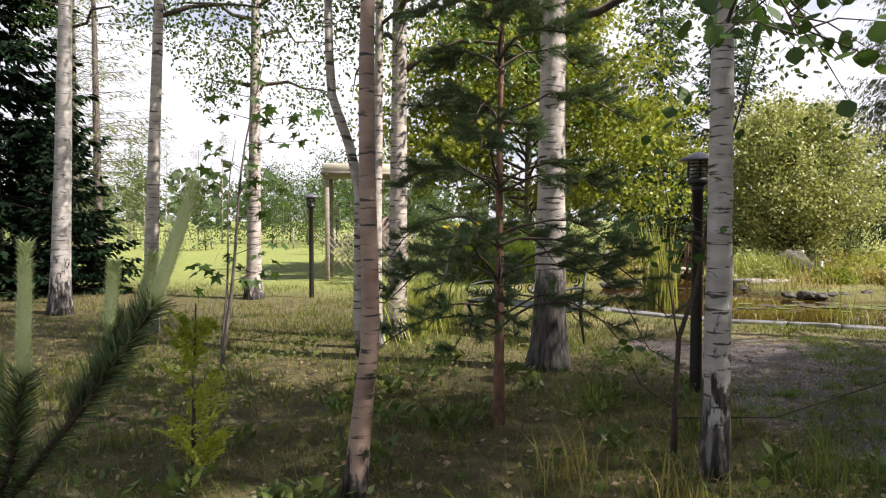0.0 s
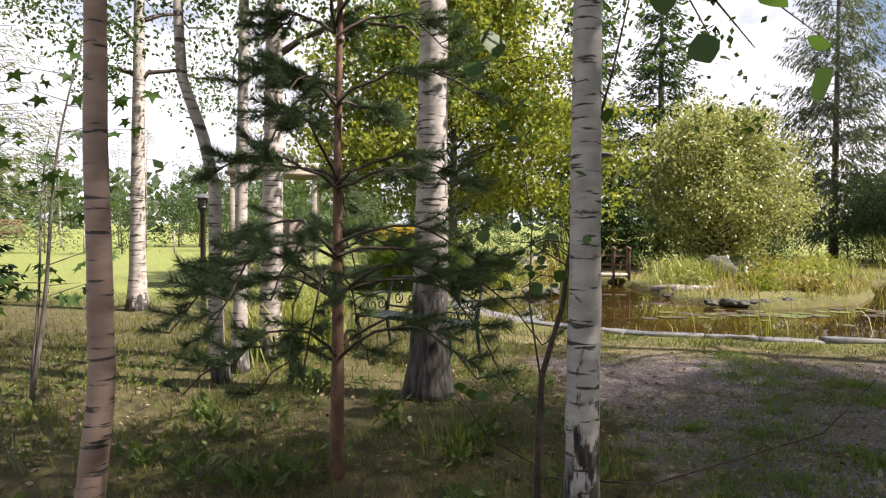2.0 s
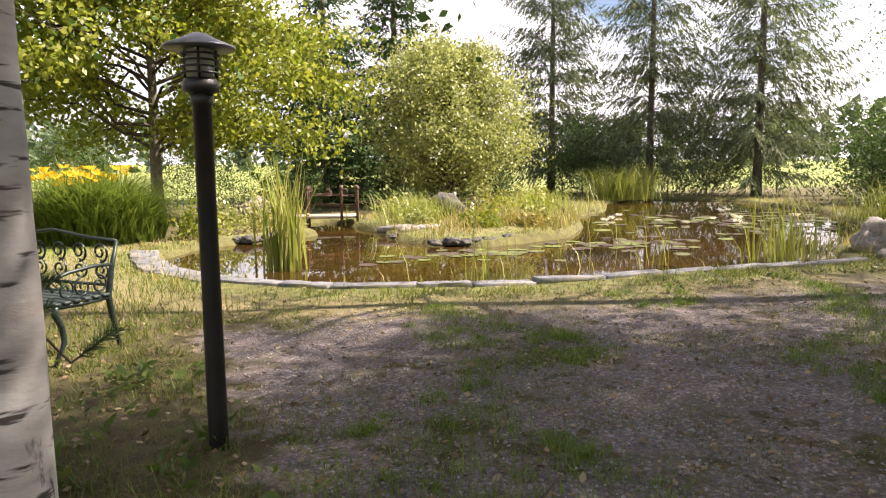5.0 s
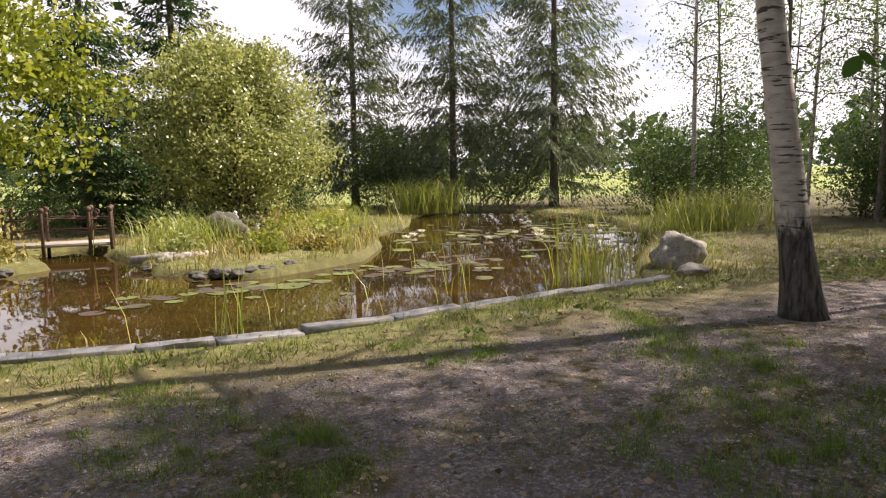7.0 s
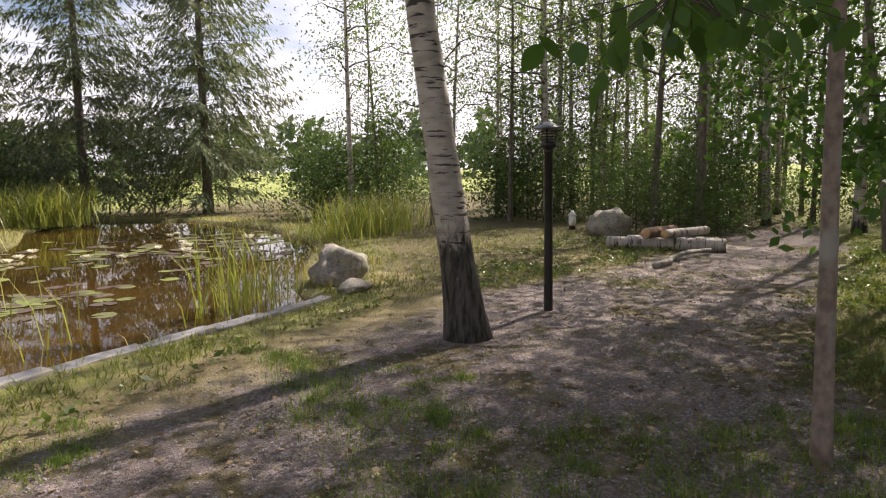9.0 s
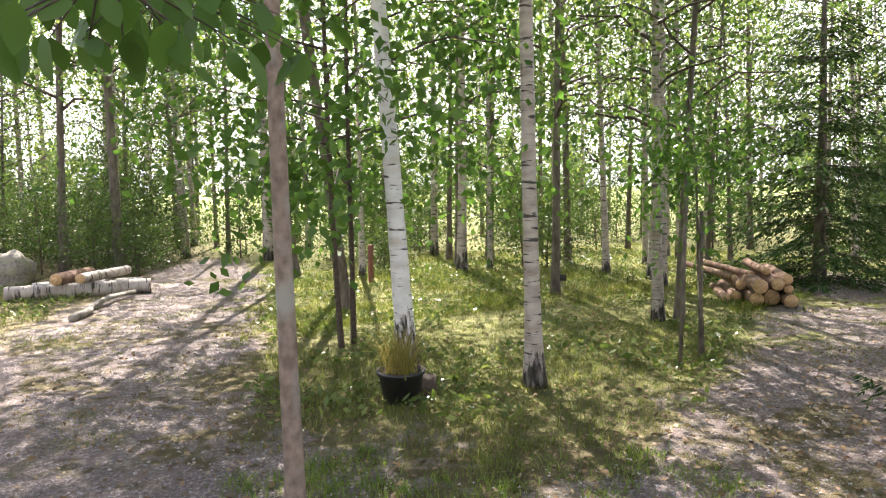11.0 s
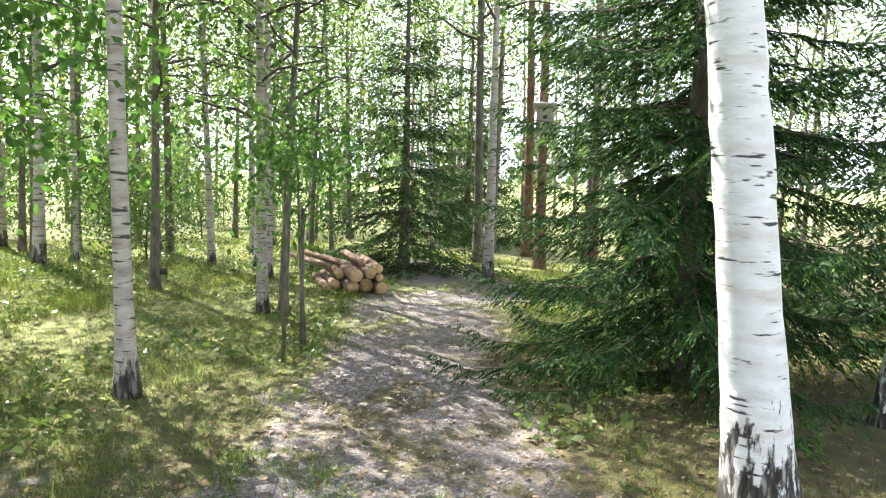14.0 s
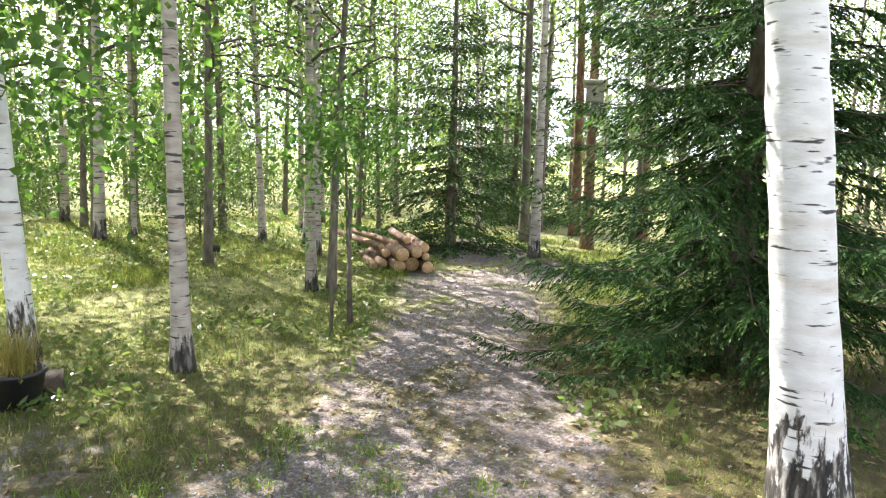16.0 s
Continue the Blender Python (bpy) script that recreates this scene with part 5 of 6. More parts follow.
clump("reed_clump", "thin reeds in shallow water", (6.2, 11.1, -0.3), 12, 0.9, 0.014, 0.5, (0.8, 0.3), "reed", 4, "reeds")
clump("reed_clump", "few tall reeds by the kerb", (5.85, 10.9, -0.3), 9, 1.35, 0.018, 0.25, (0.1, 0.1), "reed", 5, "reeds")
clump("reed_clump", "thin reeds in open water", (8.6, 12.8, -0.3), 10, 1.0, 0.016, 0.5, (1.0, 0.5), "reed", 6, "reeds")
clump("sedge_clump", "big arching sedge clump on the far bank", (19.6, 25.9, 0), 800, 1.7, 0.022, 1.1, (0.8, 0.6), "reed", 7, "sedges")
clump("sedge_clump", "tall grass clump at the pond's edge", (19.8, 13.9, 0), 700, 1.3, 0.02, 1.0, (1.3, 0.5), "reed", 8, "sedges")
clump("sedge_clump", "sedge among bank stones", (12.2, 20.3, 0), 500, 0.95, 0.016, 1.2, (0.6, 0.5), "reed", 9, "sedges")
clump("sedge_clump", "sedge beside the dark rock", (7.9, 18.6, 0), 480, 1.0, 0.016, 1.2, (0.5, 0.5), "reed", 10, "sedges")
for k, (x, y) in enumerate([(-0.55, 9.3), (-0.3, 10.2)]):
    clump("sedge_clump", "arching garden grass behind birches", (x, y, 0), 220, 1.0, 0.02, 0.9, (0.25, 0.25), "reed", 11 + k, "sedges")

dl = thing("daylily_bed", "arching green daylilies with yellow blooms", "flower bed", (0.9, 18.0, 0))
r = np.random.default_rng(50)
n = 5200
rad, th = 1.2 * np.sqrt(r.uniform(0, 1, n)), r.uniform(0, 2 * np.pi, n)
root = np.stack([rad * np.cos(th), rad * np.sin(th) * 0.8, np.zeros(n)], 1)
leafy = Shape().blades(root, (1.75 - 1.1 * (rad / 1.2) ** 2) * r.uniform(0.75, 1.15, n), 0.026, 1.15, r)
for k in range(64):
    p = np.array([r.normal() * 0.45 - 0.25, r.normal() * 0.4, r.uniform(1.1, 1.45)])
    fl = Shape()
    ax = np.stack([np.cos(np.arange(6) * 1.047), np.sin(np.arange(6) * 1.047), np.full(6, 0.6)], 1)
    fl.kites(np.tile(p, (6, 1)), 0.13, r, axis=ax, aspect=0.5)
    leafy.tube([p, p * [1, 1, 0.0]], [0.006, 0.008], 4, cap=False)
    part("bloom", fl, "flower", dl)
part("foliage", leafy, "daylily", dl)

n = 42000
x, y = r.uniform(1.5, 24, n), r.uniform(9.5, 30, n)
d = depth_in(POND, x, y)
isl = np.exp(-((x - 9.6) ** 2 / 7 + (y - 17.2) ** 2 / 6))
keep = (d < 0.05) & (d > -1.3 - isl * 3) & (r.uniform(size=n) < 0.5 + isl) & ~((y < 11.8) & (x > 2.4) & (x < 12) & (d < -0.0)) & (vnoise(x, y, 0.9, 3) > 0.35)
x, y = x[keep], y[keep]
root = np.stack([x, y, height_at(x, y) - 0.02], 1)
tall = 0.2 + 0.28 * np.exp(-((x - 9.6) ** 2 / 7 + (y - 17.0) ** 2 / 6)) * r.uniform(0.3, 1.2, len(x))
solid("bank_grass", Shape().blades(root, tall * r.uniform(0.5, 1.2, len(x)), 0.018, 0.8, r), "dry_grass", "dry yellow-green grass on the pond bank", "grass", kind="stuff")

for k, (x, y, w, h) in enumerate([(8.6, 16.4, 0.5, 0.6), (9.5, 16.0, 0.45, 0.5), (10.3, 17.0, 0.5, 0.7), (11.1, 18.6, 0.55, 0.8), (12.4, 21.2, 0.7, 0.9), (7.4, 17.4, 0.5, 0.6), (9.9, 18.4, 0.6, 0.9), (4.4, 18.9, 0.7, 1.0), (3.4, 18.4, 0.6, 1.0), (2.7, 17.6, 0.5, 0.9), (10.8, 20.4, 0.7, 0.9), (8.2, 20.6, 0.7, 0.8), (13.8, 23.0, 0.8, 0.9)]):
    q = np.random.default_rng(700 + k)
    n = 650
    th, ph = q.uniform(0, 6.283, n), np.arccos(q.uniform(0, 1, n))
    rad = q.uniform(0.45, 1.05, n) * (1 + 0.3 * np.sin(th * 3 + k))
    c = np.stack([np.cos(th) * np.sin(ph) * w * rad, np.sin(th) * np.sin(ph) * w * rad, np.cos(ph) * h * 0.75 * rad], 1)
    solid("bank_plant", Shape().kites(c, q.uniform(0.07, 0.15, n), q, (0, 0, 0.3), 0.45), ("maple_leaf", "dry_grass", "willow_leaf")[k % 3], "leafy yellow-green perennial on the pond bank", "plant", (x, y, 0.02), group="bank perennials", kind="stuff")

# lily pads and blooms


def pad_mesh(seed):
    q = np.random.default_rng(seed)
    th = np.linspace(0.25, 6.03, 15)
    rr = 0.5 + q.normal(size=15) * 0.02
    v = [(0, 0, 0.006)] + [(a * math.cos(b), a * math.sin(b), 0.012) for a, b in zip(rr, th)]
    return Shape().add(v, [[0, k, k + 1] for k in range(1, 15)]).mesh("lily_pad", "pad")


pads = [pad_mesh(k) for k in range(4)]
count = 0
while count < 210:
    kind = r.uniform()
    if kind < 0.2:
        x, y, sz = 7.0 + r.normal() * 0.9, 13.6 + r.normal() * 0.3, r.uniform(0.22, 0.36)
    elif kind < 0.45:
        x, y, sz = 10.2 + r.normal() * 1.0, 13.6 + r.normal() * 0.6, r.uniform(0.2, 0.34)
    else:
        x, y, sz = 16.0 + r.normal() * 2.2, 17.2 + r.normal() * 1.9, r.uniform(0.25, 0.45)
    if depth_in(POND, np.array([x]), np.array([y]))[0] < 0.35:
        continue
    ob = new("lily_pad", pads[count % 4])
    ob.matrix_world = pose(x, y, -0.088 + r.uniform(0, 0.004), r.normal() * 1.5, r.normal() * 1.5, r.uniform(0, 360)) @ Matrix.Scale(sz, 4)
    tagged(ob, "round floating lily pad on brown water", "water lily", "lily pads")
    count += 1
fl = Shape()
for lay, (n, e, ln) in enumerate(((9, 0.45, 0.11), (7, 0.9, 0.09), (5, 1.8, 0.06))):
    a = np.arange(n) * 2 * np.pi / n + lay * 0.3
    fl.kites(np.zeros((n, 3)) + (0, 0, 0.01), ln, r, axis=np.stack([np.cos(a), np.sin(a), np.full(n, e)], 1), aspect=0.45)
flm = fl.mesh("water_lily_bloom", "white_petal")
for k in range(16):
    x, y = 16.2 + r.normal() * 2.0, 17.4 + r.normal() * 1.6
    if depth_in(POND, np.array([x]), np.array([y]))[0] > 0.3:
        ob = new("water_lily_bloom", flm)
        ob.matrix_world = pose(x, y, -0.075, 0, 0, r.uniform(0, 360)) @ Matrix.Scale(r.uniform(1.0, 1.6), 4)
        tagged(ob, "white water lily bloom among pads", "flower", "water lilies")

# felled birch logs, branch, lantern


def log_thing(name, label, a, b, rad, bark, seed, group=""):
    """A sawn log from a to b: bark and two cut ends."""
    a, b = np.array(a, float), np.array(b, float)
    ob = thing(name, label, "log", a, 0, group)
    u = np.linspace(0, 1, 9)[:, None]
    body = Shape().tube((b - a) * u, np.full(9, rad), 16, cap=False)
    if bark == "birch_log":
        turn = (Vector(b - a)).to_track_quat("Z", "Y").to_matrix().to_4x4()
        body = Shape().tube(np.array([(0, 0, 1.0)]) * u * np.linalg.norm(b - a) + (0, 0, 2.0), np.full(9, rad), 16, cap=False)
        knotty(body, rad * 0.02, seed)
        p = part("bark", body, "birch", ob, smooth=True)
        p.matrix_local = turn @ Matrix.Translation((0, 0, -2.0))
    else:
        part("bark", knotty(body, rad * 0.03, seed), bark, ob, smooth=True)
    d = (b - a) / np.linalg.norm(b - a)
    for end, sg in ((np.zeros(3), -1), (b - a, 1)):
        part("cut_end", Shape().tube(np.array([end - d * 0.01 * sg, end + d * 0.004 * sg]), [rad * 0.985, rad * 0.96], 16), "cut", ob, "pale sawn end")
    return ob


log_thing("birch_log", "long felled birch log lying on the ground", (17.95, 7.5, 0.125), (18.0, 5.35, 0.125), 0.125, "birch_log", 1, "felled logs")
log_thing("birch_log", "felled birch log behind another log", (18.55, 7.2, 0.115), (18.5, 5.5, 0.115), 0.115, "birch_log", 2, "felled logs")
log_thing("birch_log", "short sawn log lying across felled logs", (17.75, 6.75, 0.34), (18.95, 6.35, 0.32), 0.1, "log_bark", 3, "felled logs")
log_thing("birch_log", "short sawn log lying across felled logs", (17.72, 6.4, 0.335), (19.0, 5.75, 0.32), 0.085, "birch_log", 4, "felled logs")
solid("fallen_branch", knotty(Shape().tube([(15.4, 6.3, 0.05), (15.9, 6.12, 0.07), (16.3, 6.15, 0.06), (16.9, 5.95, 0.1), (17.7, 5.6, 0.08)], [0.05, 0.055, 0.05, 0.045, 0.035], 8), 0.004, 3), "dead_wood", "crooked grey branch lying on dry grass", "branch")
ln = thing("garden_lantern", "small white garden lantern before undergrowth", "lantern", (22.2, 9.2, 0))
part("foot", Shape().spin([(0, -0.03), (0.1, -0.03), (0.09, 0.08), (0.06, 0.1), (0, 0.1)], 12), "lamp_black", ln)
part("body", Shape().spin([(0, 0.1), (0.085, 0.1), (0.1, 0.2), (0.09, 0.36), (0, 0.36)], 12), "white_paint", ln)
part("cap", Shape().spin([(0, 0.355), (0.13, 0.36), (0.06, 0.44), (0.03, 0.5), (0, 0.5)], 12), "white_paint", ln)

# stacked logs by the path: sawn ends towards the walker
pc, ax = np.array([11.75, -2.55, 0]), np.array([0.86, -0.62, 0.0])
ax /= np.linalg.norm(ax)
sd = np.array([0.82, 0.57, 0])
for k, (u, z, rad, back) in enumerate([(0.0, 0.125, 0.125, 0.0), (0.3, 0.15, 0.15, 0.12), (0.62, 0.13, 0.13, -0.05), (0.92, 0.11, 0.11, 0.25), (0.02, 0.335, 0.085, 0.1), (0.24, 0.43, 0.12, 0.0), (0.58, 0.39, 0.14, -0.12), (0.06, 0.52, 0.1, 0.05), (0.36, 0.62, 0.08, 0.3), (1.15, 0.085, 0.085, 0.1), (0.82, 0.33, 0.1, 0.3)]):
    u, z, rad = u * 0.7, z * 0.72, rad * 0.72
    a = pc + sd * u + ax * back + (0, 0, z)
    log_thing("stacked_log", "brown-barked sawn log in a stack", a, a + ax * (1.15 + 0.1 * (k % 3)) + (0, 0, 0.02 * (k % 2)), rad, "log_bark", 20 + k, "stacked logs")
for k, (dx, z) in enumerate(((0.4, 0.37), (0.62, 0.31))):
    a = pc + sd * dx + ax * 0.5 + (0, 0, z)
    log_thing("stacked_log", "long thin pole lying over the log stack", a, a + ax * 1.9 + sd * 0.5, 0.05, "log_bark", 40 + k, "stacked logs")

# tub of dry grass, plant marker, red post
tub = thing("planter_tub", "black plastic tub with tall dry grass", "planter", (10.17, 3.49, 0))
part("pot", Shape().spin([(0, 0.0), (0.135, 0.0), (0.175, 0.23), (0.19, 0.235), (0.19, 0.26), (0.172, 0.26), (0.165, 0.22), (0, 0.215)], 26), "black_pot", tub, smooth=False)
part("soil", Shape().spin([(0, 0.24), (0.1, 0.235), (0.168, 0.222), (0.168, 0.21)], 18), "soil", tub)
q = np.random.default_rng(8)
n = 260
root = np.stack([q.normal(size=n) * 0.07, q.normal(size=n) * 0.07, np.full(n, 0.22)], 1)
part("grass", Shape().blades(root, q.uniform(0.18, 0.5, n), 0.006, 0.9, q), "dry_grass", tub)
st = thing("garden_stump", "dark weathered low stump on grass", "stump", (10.3, 3.25, 0))
part("log", knotty(Shape().tube([(0, 0, -0.05), (0, 0, 0.14)], [0.12, 0.09], 12), 0.012, 5), "twig", st)
pm = thing("plant_marker", "small black plant marker on a stick", "marker", (14.1, -0.5, 0))
part("stick", Shape().tube([(0, 0, -0.05), (0, 0, 0.26)], [0.008] * 2, 6), "dead_wood", pm)
part("plate", Shape().box((0.11, 0.012, 0.1), (0, 0, 0.29), pose(0, 0, 0, 0, 0, 35), 0.004), "lamp_black", pm)
solid("boundary_post", Shape().box((0.08, 0.08, 0.75), (0, 0, 0.32), bevel=0.01), "red_wall", "short reddish wooden post among trees", "post", (17.3, 1.6, 0), 20)

# bird box on a pine
pt = [(11.55, -7.2, 13, 0.12, 61), (12.9, -9.2, 13, 0.13, 62), (11.3, -9.3, 12, 0.12, 63)]
for x, y, h, rad, sdn in pt:
    tree("pine_tree", "tall pine with reddish bark among spruces", (x, y, 0), h, rad, "pine_bark", "pine", 6.5, 1.6, 14, 2600, 0.14, sdn, (0.2, 0.1), droop=0.1, spread=0.35, group="forest pines")
bb = thing("bird_box", "grey nesting box with bright tin roof on a pine", "bird box", (11.42, -6.93, 2.62), 25)
bb.matrix_world = bb.matrix_world @ Matrix.Scale(1.3, 4)
part("body", Shape().box((0.26, 0.24, 0.42), (0, 0, 0.2), bevel=0.006), "plank", bb)
part("roof", Shape().box((0.36, 0.36, 0.02), (0, 0.02, 0.435), pose(0, 0, 0, 12, 0, 0), 0.003), "tin", bb, "bright sloping tin roof")
part("entrance_hole", Shape().spin([(0, 0), (0.03, 0), (0.03, 0.006), (0, 0.006)], 14), "lamp_black", bb).matrix_local = pose(0, 0.122, 0.28, -90, 0, 0)

# overhanging branch of large leaves
ob = thing("leafy_branch", "overhanging branch with large drooping green leaves", "branch", (6.95, 5.38, 1.74))
wood = Shape().tube([(1.52, -0.74, 1.15), (1.0, -0.35, 0.72), (0.55, -0.25, 0.58), (0.3, -0.2, 0.5), (0.1, -0.1, 0.42)], [0.016, 0.011, 0.008, 0.005, 0.003], 7)
spots = []
q = np.random.default_rng(77)
for k in range(66):
    s = q.uniform(0.0, 0.85)
    p = np.array([1.0 - 1.1 * s, -0.35 + 0.3 * s, 0.66 - 0.32 * s])
    e = p + np.array([q.normal() * 0.17, q.normal() * 0.2, q.uniform(-0.24, 0.06)])
    wood.tube(np.array([p, e]), [0.004, 0.002], 4, cap=False)
    spots += [e, e + q.normal(size=3) * 0.06]
tagged(part("stem", wood, "twig", ob, smooth=True), kind="stuff")
hang_leaves(ob, oval("leaf", "broad_leaf", 0.125, 0.62), spots, 9, (-95, -35))

# low plants of the green and the grove
for k, (x, y) in enumerate([(1.25, 5.9), (0.9, 4.4), (2.1, 5.5), (1.4, 4.0), (2.3, 4.4)]):
    q = np.random.default_rng(300 + k)
    n = 70
    root = np.stack([q.normal(size=n) * 0.1, q.normal(size=n) * 0.1, np.zeros(n)], 1)
    solid("grass_tuft", Shape().blades(root, q.uniform(0.15, 0.42, n), 0.008, 0.7, q), "dry_grass" if k % 2 else "grass", "tuft of long grass at a tree's foot", "grass", (x, y, 0), group="grass tufts")

# pavilion, shed and fence on the lawn
pv = thing("garden_pavilion", "small garden pavilion with cream flat roof and lattice", "pavilion", (-2.55, 18.6, 0), 8)
part("roof", Shape().box((2.1, 1.7, 0.22), (0, 0, 2.88), bevel=0.02), "roof_cloth", pv)
part("roof_edge", Shape().box((2.2, 1.8, 0.08), (0, 0, 2.74)), "plank", pv)
for x in (-0.95, 0.95):
    for y in (-0.75, 0.75):
        part("post", Shape().box((0.1, 0.1, 2.76), (x, y, 1.34), bevel=0.01), "plank", pv)
for k in range(13):
    for sg in (-1, 1):
        xx = -0.85 + k * 0.142
        part("lattice_slat", Shape().box((0.03, 0.012, 1.25), (xx, -0.75 + 0.012 * sg, 0.75), pose(0, 0, 0, 0, 40 * sg, 0)), "plank", pv)
part("seat_back", Shape().box((0.9, 0.08, 1.0), (0.3, -0.4, 1.15), bevel=0.03), "red_bark", pv)

sh = thing("garden_shed", "red board shed with grey roof across the lawn", "shed", (-54, 91, 0), -12)
part("wall", Shape().box((6, 4, 2.4), (0, 0, 1.15)), "red_wall", sh)
bm = bmesh.new()
vs = [bm.verts.new(c) for c in ((-3.3, -2.3, 2.3), (3.3, -2.3, 2.3), (3.3, 2.3, 2.3), (-3.3, 2.3, 2.3), (-3.3, 0, 3.5), (3.3, 0, 3.5))]
for f in ((0, 1, 5, 4), (2, 3, 4, 5), (0, 4, 3), (1, 2, 5), (3, 2, 1, 0)):
    bm.faces.new([vs[i] for i in f])
part("roof", Shape().bm(bm), "grey_roof", sh)
for x in (-1.6, 1.4):
    w = part("window", Shape().box((0.9, 0.06, 0.8), (x, -2.01, 1.4), bevel=0.01), "white_paint", sh)
    part("pane", Shape().box((0.74, 0.02, 0.64), (x, -2.05, 1.4)), "lamp_black", w)
fc = thing("lawn_fence", "thin wooden posts with wire across the lawn", "fence", (-16, 40, 0), 5)
for k in range(9):
    part("post", Shape().tube([(k * 2.4 - 4, 0, -0.2), (k * 2.4 - 4, 0, 1.25)], [0.05, 0.045], 8), "dead_wood", fc)
for z in (0.5, 1.1):
    part("wire", Shape().tube([(-4, 0, z), (15.2, 0, z)], [0.006] * 2, 4), "iron", fc)
for k, (x, y, sc) in enumerate([(-4.6, 27, 0.6), (-1.5, 24, 0.7), (3.3, 24.6, 0.85), (4.3, 26.5, 0.95), (2.6, 28.0, 1.0), (-0.8, 27.0, 1.0), (6.4, 24.8, 0.7), (0.5, 23, 0.8), (-7, 33, 0.7), (1.8, 26, 0.7), (-2.3, 17.0, 0.55), (5.6, 25.4, 0.7), (14.5, 27, 0.6), (16, 30, 0.7), (9.5, 25.5, 0.5)]):
    copy_thing(bush[k % 3], pose(x, y, 0, 0, 0, k * 50) @ Matrix.Scale(sc, 4))["label"] = "low leafy garden shrub on the lawn"

q = np.random.default_rng(61)
for k in range(22):
    u = q.uniform()
    x, y = (14 + 16 * u + q.normal() * 0.8, 36 - 10 * u + q.normal() * 1.2) if k < 12 else (26 + q.normal() * 1.8, 21 - 10 * u + q.normal())
    copy_thing(bush[k % 3], pose(x, y, 0, 0, 0, k * 77) @ Matrix.Scale(q.uniform(0.9, 1.7), 4))["label"] = "dark green shrub beyond the pond"

# ---- grass, litter and pebbles ----
r = np.random.default_rng(99)
way = np.array([(t0, e[0], e[1]) for t0, e in ((0, (0.4, 0.6)), (1, (1.2, 2.0)), (2, (2.2, 3.2)), (3, (3.6, 4.5)), (4, (5.3, 5.1)), (5, (6.6, 4.9)), (6, (7.6, 3.4)), (7, (9.2, 1.6)))])[:, 1:]


def nearness(x, y):
    return np.min(np.hypot(x[:, None] - way[None, :, 0], y[:, None] - way[None, :, 1]), 1)


n = 1500000
x, y = r.uniform(-9, 22, n), r.uniform(-8, 17, n)
d = nearness(x, y)
p = np.clip(1.0 / (1 + (d / 4.6) ** 2), 0.08, 1)
g = gravel_at(x, y)
patch = vnoise(x, y, 0.55, 1) * 0.6 + vnoise(x, y, 1.9, 2) * 0.4
bald = vnoise(x, y, 1.1, 5)
dens = np.where(g > 0.62, (patch > 0.6) * 1.0 + (patch > 0.5) * 0.16, np.where(g > 0.3, (patch > 0.5) * 0.7, 0.35 + 0.65 * (patch > 0.42)))
dens = dens * np.where(bald > np.where(x < 1.2, 0.55, 0.7), 0.35, 1) * np.where((x > 8.5) & (y < 4.3) & (g < 0.4), 1.9, 1)
dens = dens * (1 - 0.35 * np.clip(dry_at(x, y), 0, 1))
keep = (r.uniform(size=n) < p * dens * 0.75) & (depth_in(POND, x, y) < -0.1)
x, y, g, d = x[keep], y[keep], g[keep], d[keep]
root = np.stack([x, y, height_at(x, y) - 0.01], 1)
shade_h = np.where(g > 0.6, 0.034, 0.045 + 0.05 * vnoise(x, y, 0.8, 7) + 0.02 * (x < 2.4))
near = d < 4.2
sh = Shape().blades(root[near], shade_h[near] * r.uniform(0.4, 1.3, near.sum()), 0.0055, 1.2, r)
m2 = ~near
tip = root[m2] + np.stack([r.normal(size=m2.sum()) * 0.03, r.normal(size=m2.sum()) * 0.03, shade_h[m2] * r.uniform(0.5, 1.4, m2.sum())], 1)
sh.spikes(root[m2], tip, 0.014, r)
solid("grass", sh, "grass", "short patchy grass with dry straws", "grass", kind="stuff")

q = np.random.default_rng(404)
tx, ty = q.uniform(2.6, 9.3, 2600), q.uniform(2.2, 9.9, 2600)
ok = (gravel_at(tx, ty) > 0.3) & (vnoise(tx, ty, 1.2, 31) > 0.5) & (q.uniform(size=2600) < 0.55)
tx, ty = tx[ok], ty[ok]
each = q.integers(20, 90, len(tx))
cx, cy = np.repeat(tx, each), np.repeat(ty, each)
wid = np.repeat(q.uniform(0.03, 0.13, len(tx)), each)
x, y = cx + q.normal(size=len(cx)) * wid, cy + q.normal(size=len(cx)) * wid
root = np.stack([x, y, height_at(x, y) - 0.008], 1)
solid("yard_grass", Shape().blades(root, np.repeat(q.uniform(0.03, 0.09, len(tx)), each) * q.uniform(0.5, 1.3, len(x)), 0.006, 1.1, q), "yard_grass", "low green grass tufts growing through gravel", "grass", kind="stuff")

n = 60000
x, y = r.uniform(-7, 19, n), r.uniform(-6, 13, n)
keep = (r.uniform(size=n) < np.clip(1.0 / (1 + (nearness(x, y) / 4.5) ** 2), 0.08, 1)) & (gravel_at(x, y) < 0.75) & (depth_in(POND, x, y) < -0.3)
x, y = x[keep], y[keep]
c = np.stack([x, y, height_at(x, y) + r.uniform(0.005, 0.03, len(x))], 1)
ax = np.stack([r.normal(size=len(x)), r.normal(size=len(x)), r.normal(size=len(x)) * 0.25], 1)
MAT["litter"] = leaf_surface("fallen_leaf", [(0.0, (0.1, 0.06, 0.03)), (0.6, (0.25, 0.17, 0.09)), (1.0, (0.4, 0.33, 0.22))], 0.1, 0.8)
solid("leaf_litter", Shape().kites(c, r.uniform(0.025, 0.06, len(x)), r, axis=ax, aspect=0.6, flat=0.7), "litter", "brown fallen leaves and bark bits", "litter", kind="stuff")
n = 90000
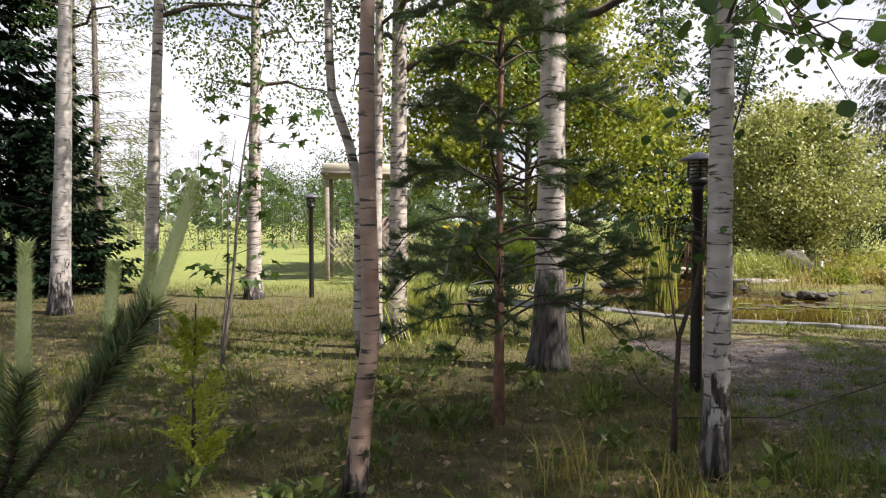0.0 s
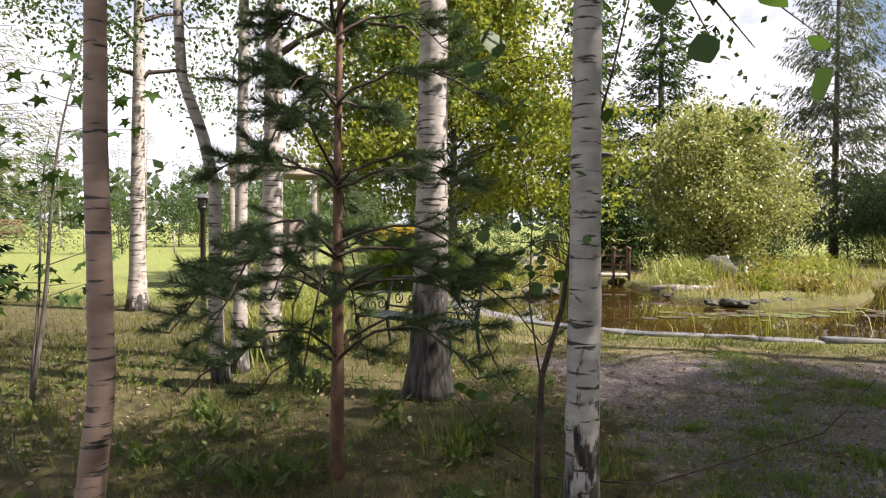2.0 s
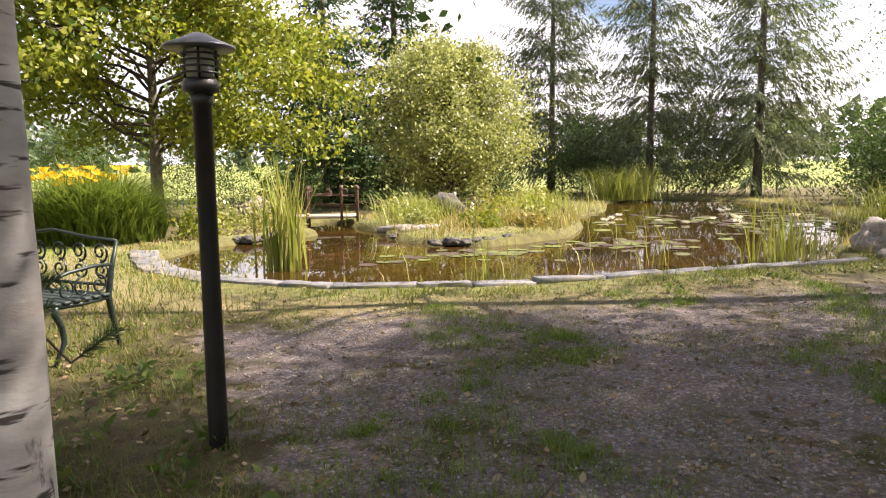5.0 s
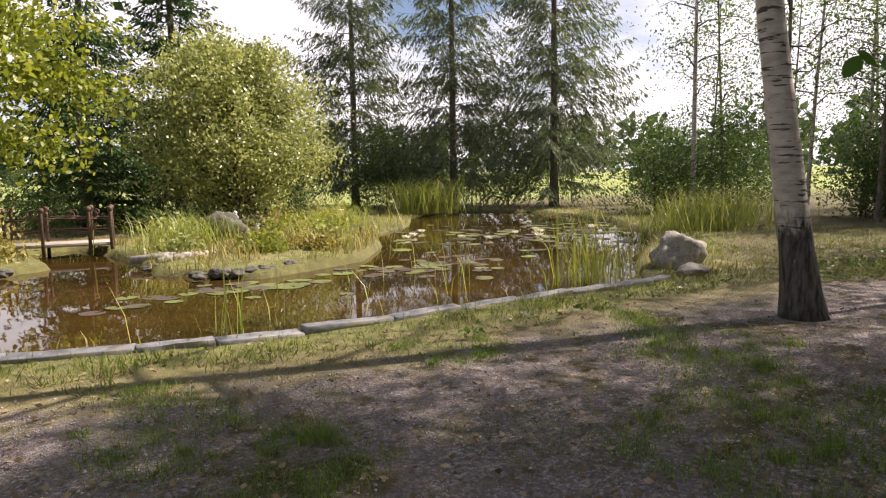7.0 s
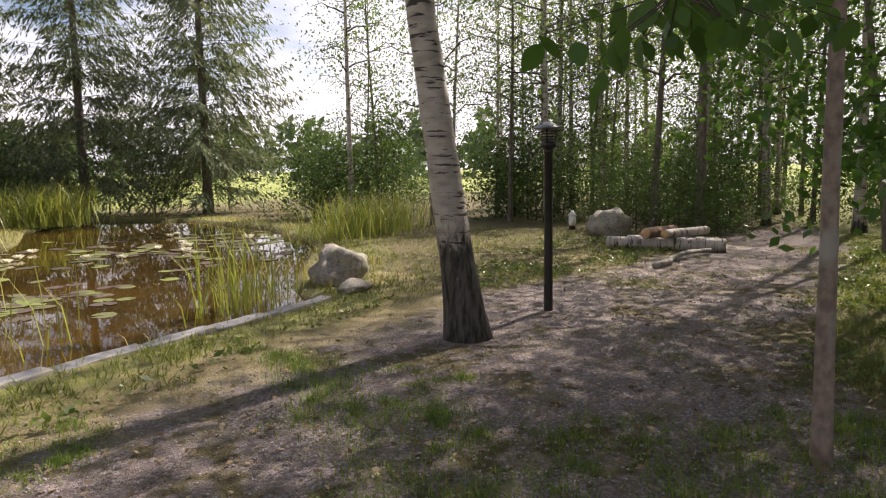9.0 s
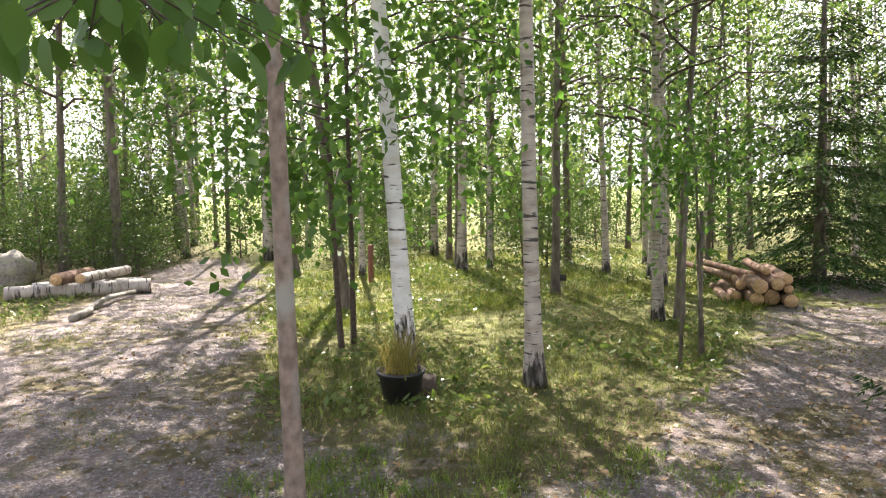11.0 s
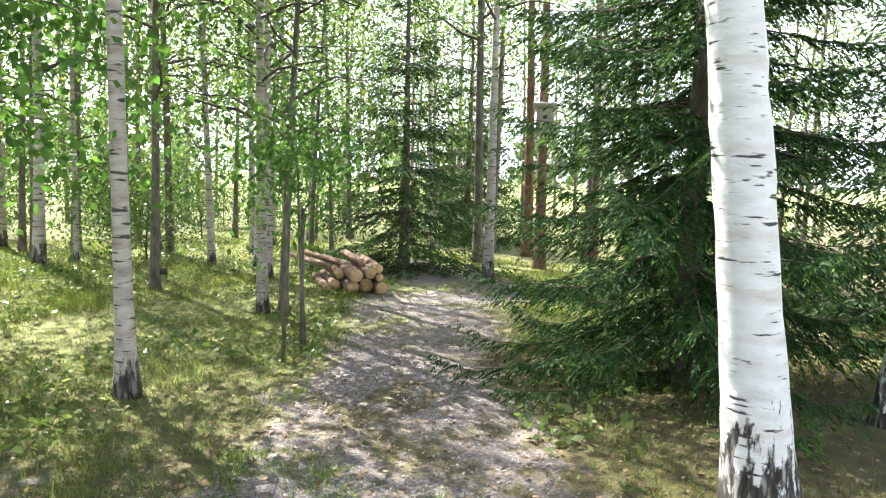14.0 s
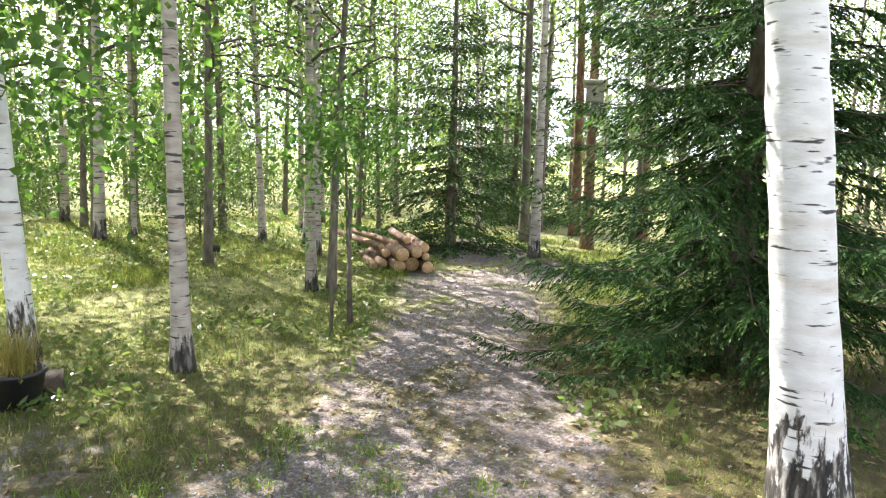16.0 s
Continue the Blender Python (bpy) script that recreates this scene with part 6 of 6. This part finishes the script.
x, y = r.uniform(-3, 20, n), r.uniform(-6, 9, n)
keep = (gravel_at(x, y) < 0.45) & ((x > 7) | (r.uniform(size=n) < 0.3)) & (vnoise(x, y, 0.7, 11) > 0.45)
x, y = x[keep], y[keep]
c = np.stack([x, y, height_at(x, y) + r.uniform(0.01, 0.07, len(x))], 1)
ax = np.stack([r.normal(size=len(x)), r.normal(size=len(x)), r.uniform(0.1, 0.8, len(x))], 1)
solid("herbs", Shape().kites(c, r.uniform(0.03, 0.085, len(x)) * np.where((x < 11.5) & (r.uniform(size=len(x)) < 0.15), 1.6, 1), r, axis=ax, aspect=0.5, flat=0.5), "herb", "low broad-leaved herbs on the green", "plants", kind="stuff")
q = np.random.default_rng(515)
for k in range(60):
    x, y = q.uniform(-2.5, 3.0), q.uniform(2.6, 8.0)
    if gravel_at(np.array([x]), np.array([y]))[0] > 0.55 or abs(x - (0.4 + 0.3 * y)) > 3.2:
        continue
    n = int(q.integers(14, 46))
    th, up = q.uniform(0, 6.283, n), q.uniform(0.25, 1.3, n)
    c = np.stack([q.normal(size=n) * 0.06, q.normal(size=n) * 0.06, q.uniform(0.0, 0.12, n)], 1)
    solid("woodland_herb", Shape().kites(c, q.uniform(0.05, 0.13, n), q, axis=np.stack([np.cos(th), np.sin(th), up], 1), aspect=0.42, flat=0.4), "herb", "low leafy green herb on the grove floor", "plant", (x, y, 0), group="woodland herbs", kind="stuff")
n = 70000
x, y = r.uniform(1.8, 20, n), r.uniform(-5, 10.5, n)
keep = (gravel_at(x, y) > 0.45) & (r.uniform(size=n) < np.clip(1.0 / (1 + (nearness(x, y) / 3.5) ** 2), 0.06, 1))
x, y = x[keep], y[keep]
c = np.stack([x, y, height_at(x, y) + 0.002], 1)[:, None]
octa = np.array([(1, 0, 0), (0, 1, 0), (-1, 0, 0), (0, -1, 0), (0, 0, 0.8), (0, 0, -0.6)])
v = (octa[None] * r.uniform(0.5, 1.3, (len(x), 6, 1)) * r.uniform(0.004, 0.016, (len(x), 1, 1)) + c).reshape(-1, 3)
fa = np.array([(0, 1, 4), (1, 2, 4), (2, 3, 4), (3, 0, 4), (1, 0, 5), (2, 1, 5), (3, 2, 5), (0, 3, 5)])
solid("gravel_stones", Shape().add(v, (np.arange(len(x))[:, None, None] * 6 + fa[None]).reshape(-1, 3)), "pebble", "loose grey gravel stones on the yard", "gravel", kind="stuff")
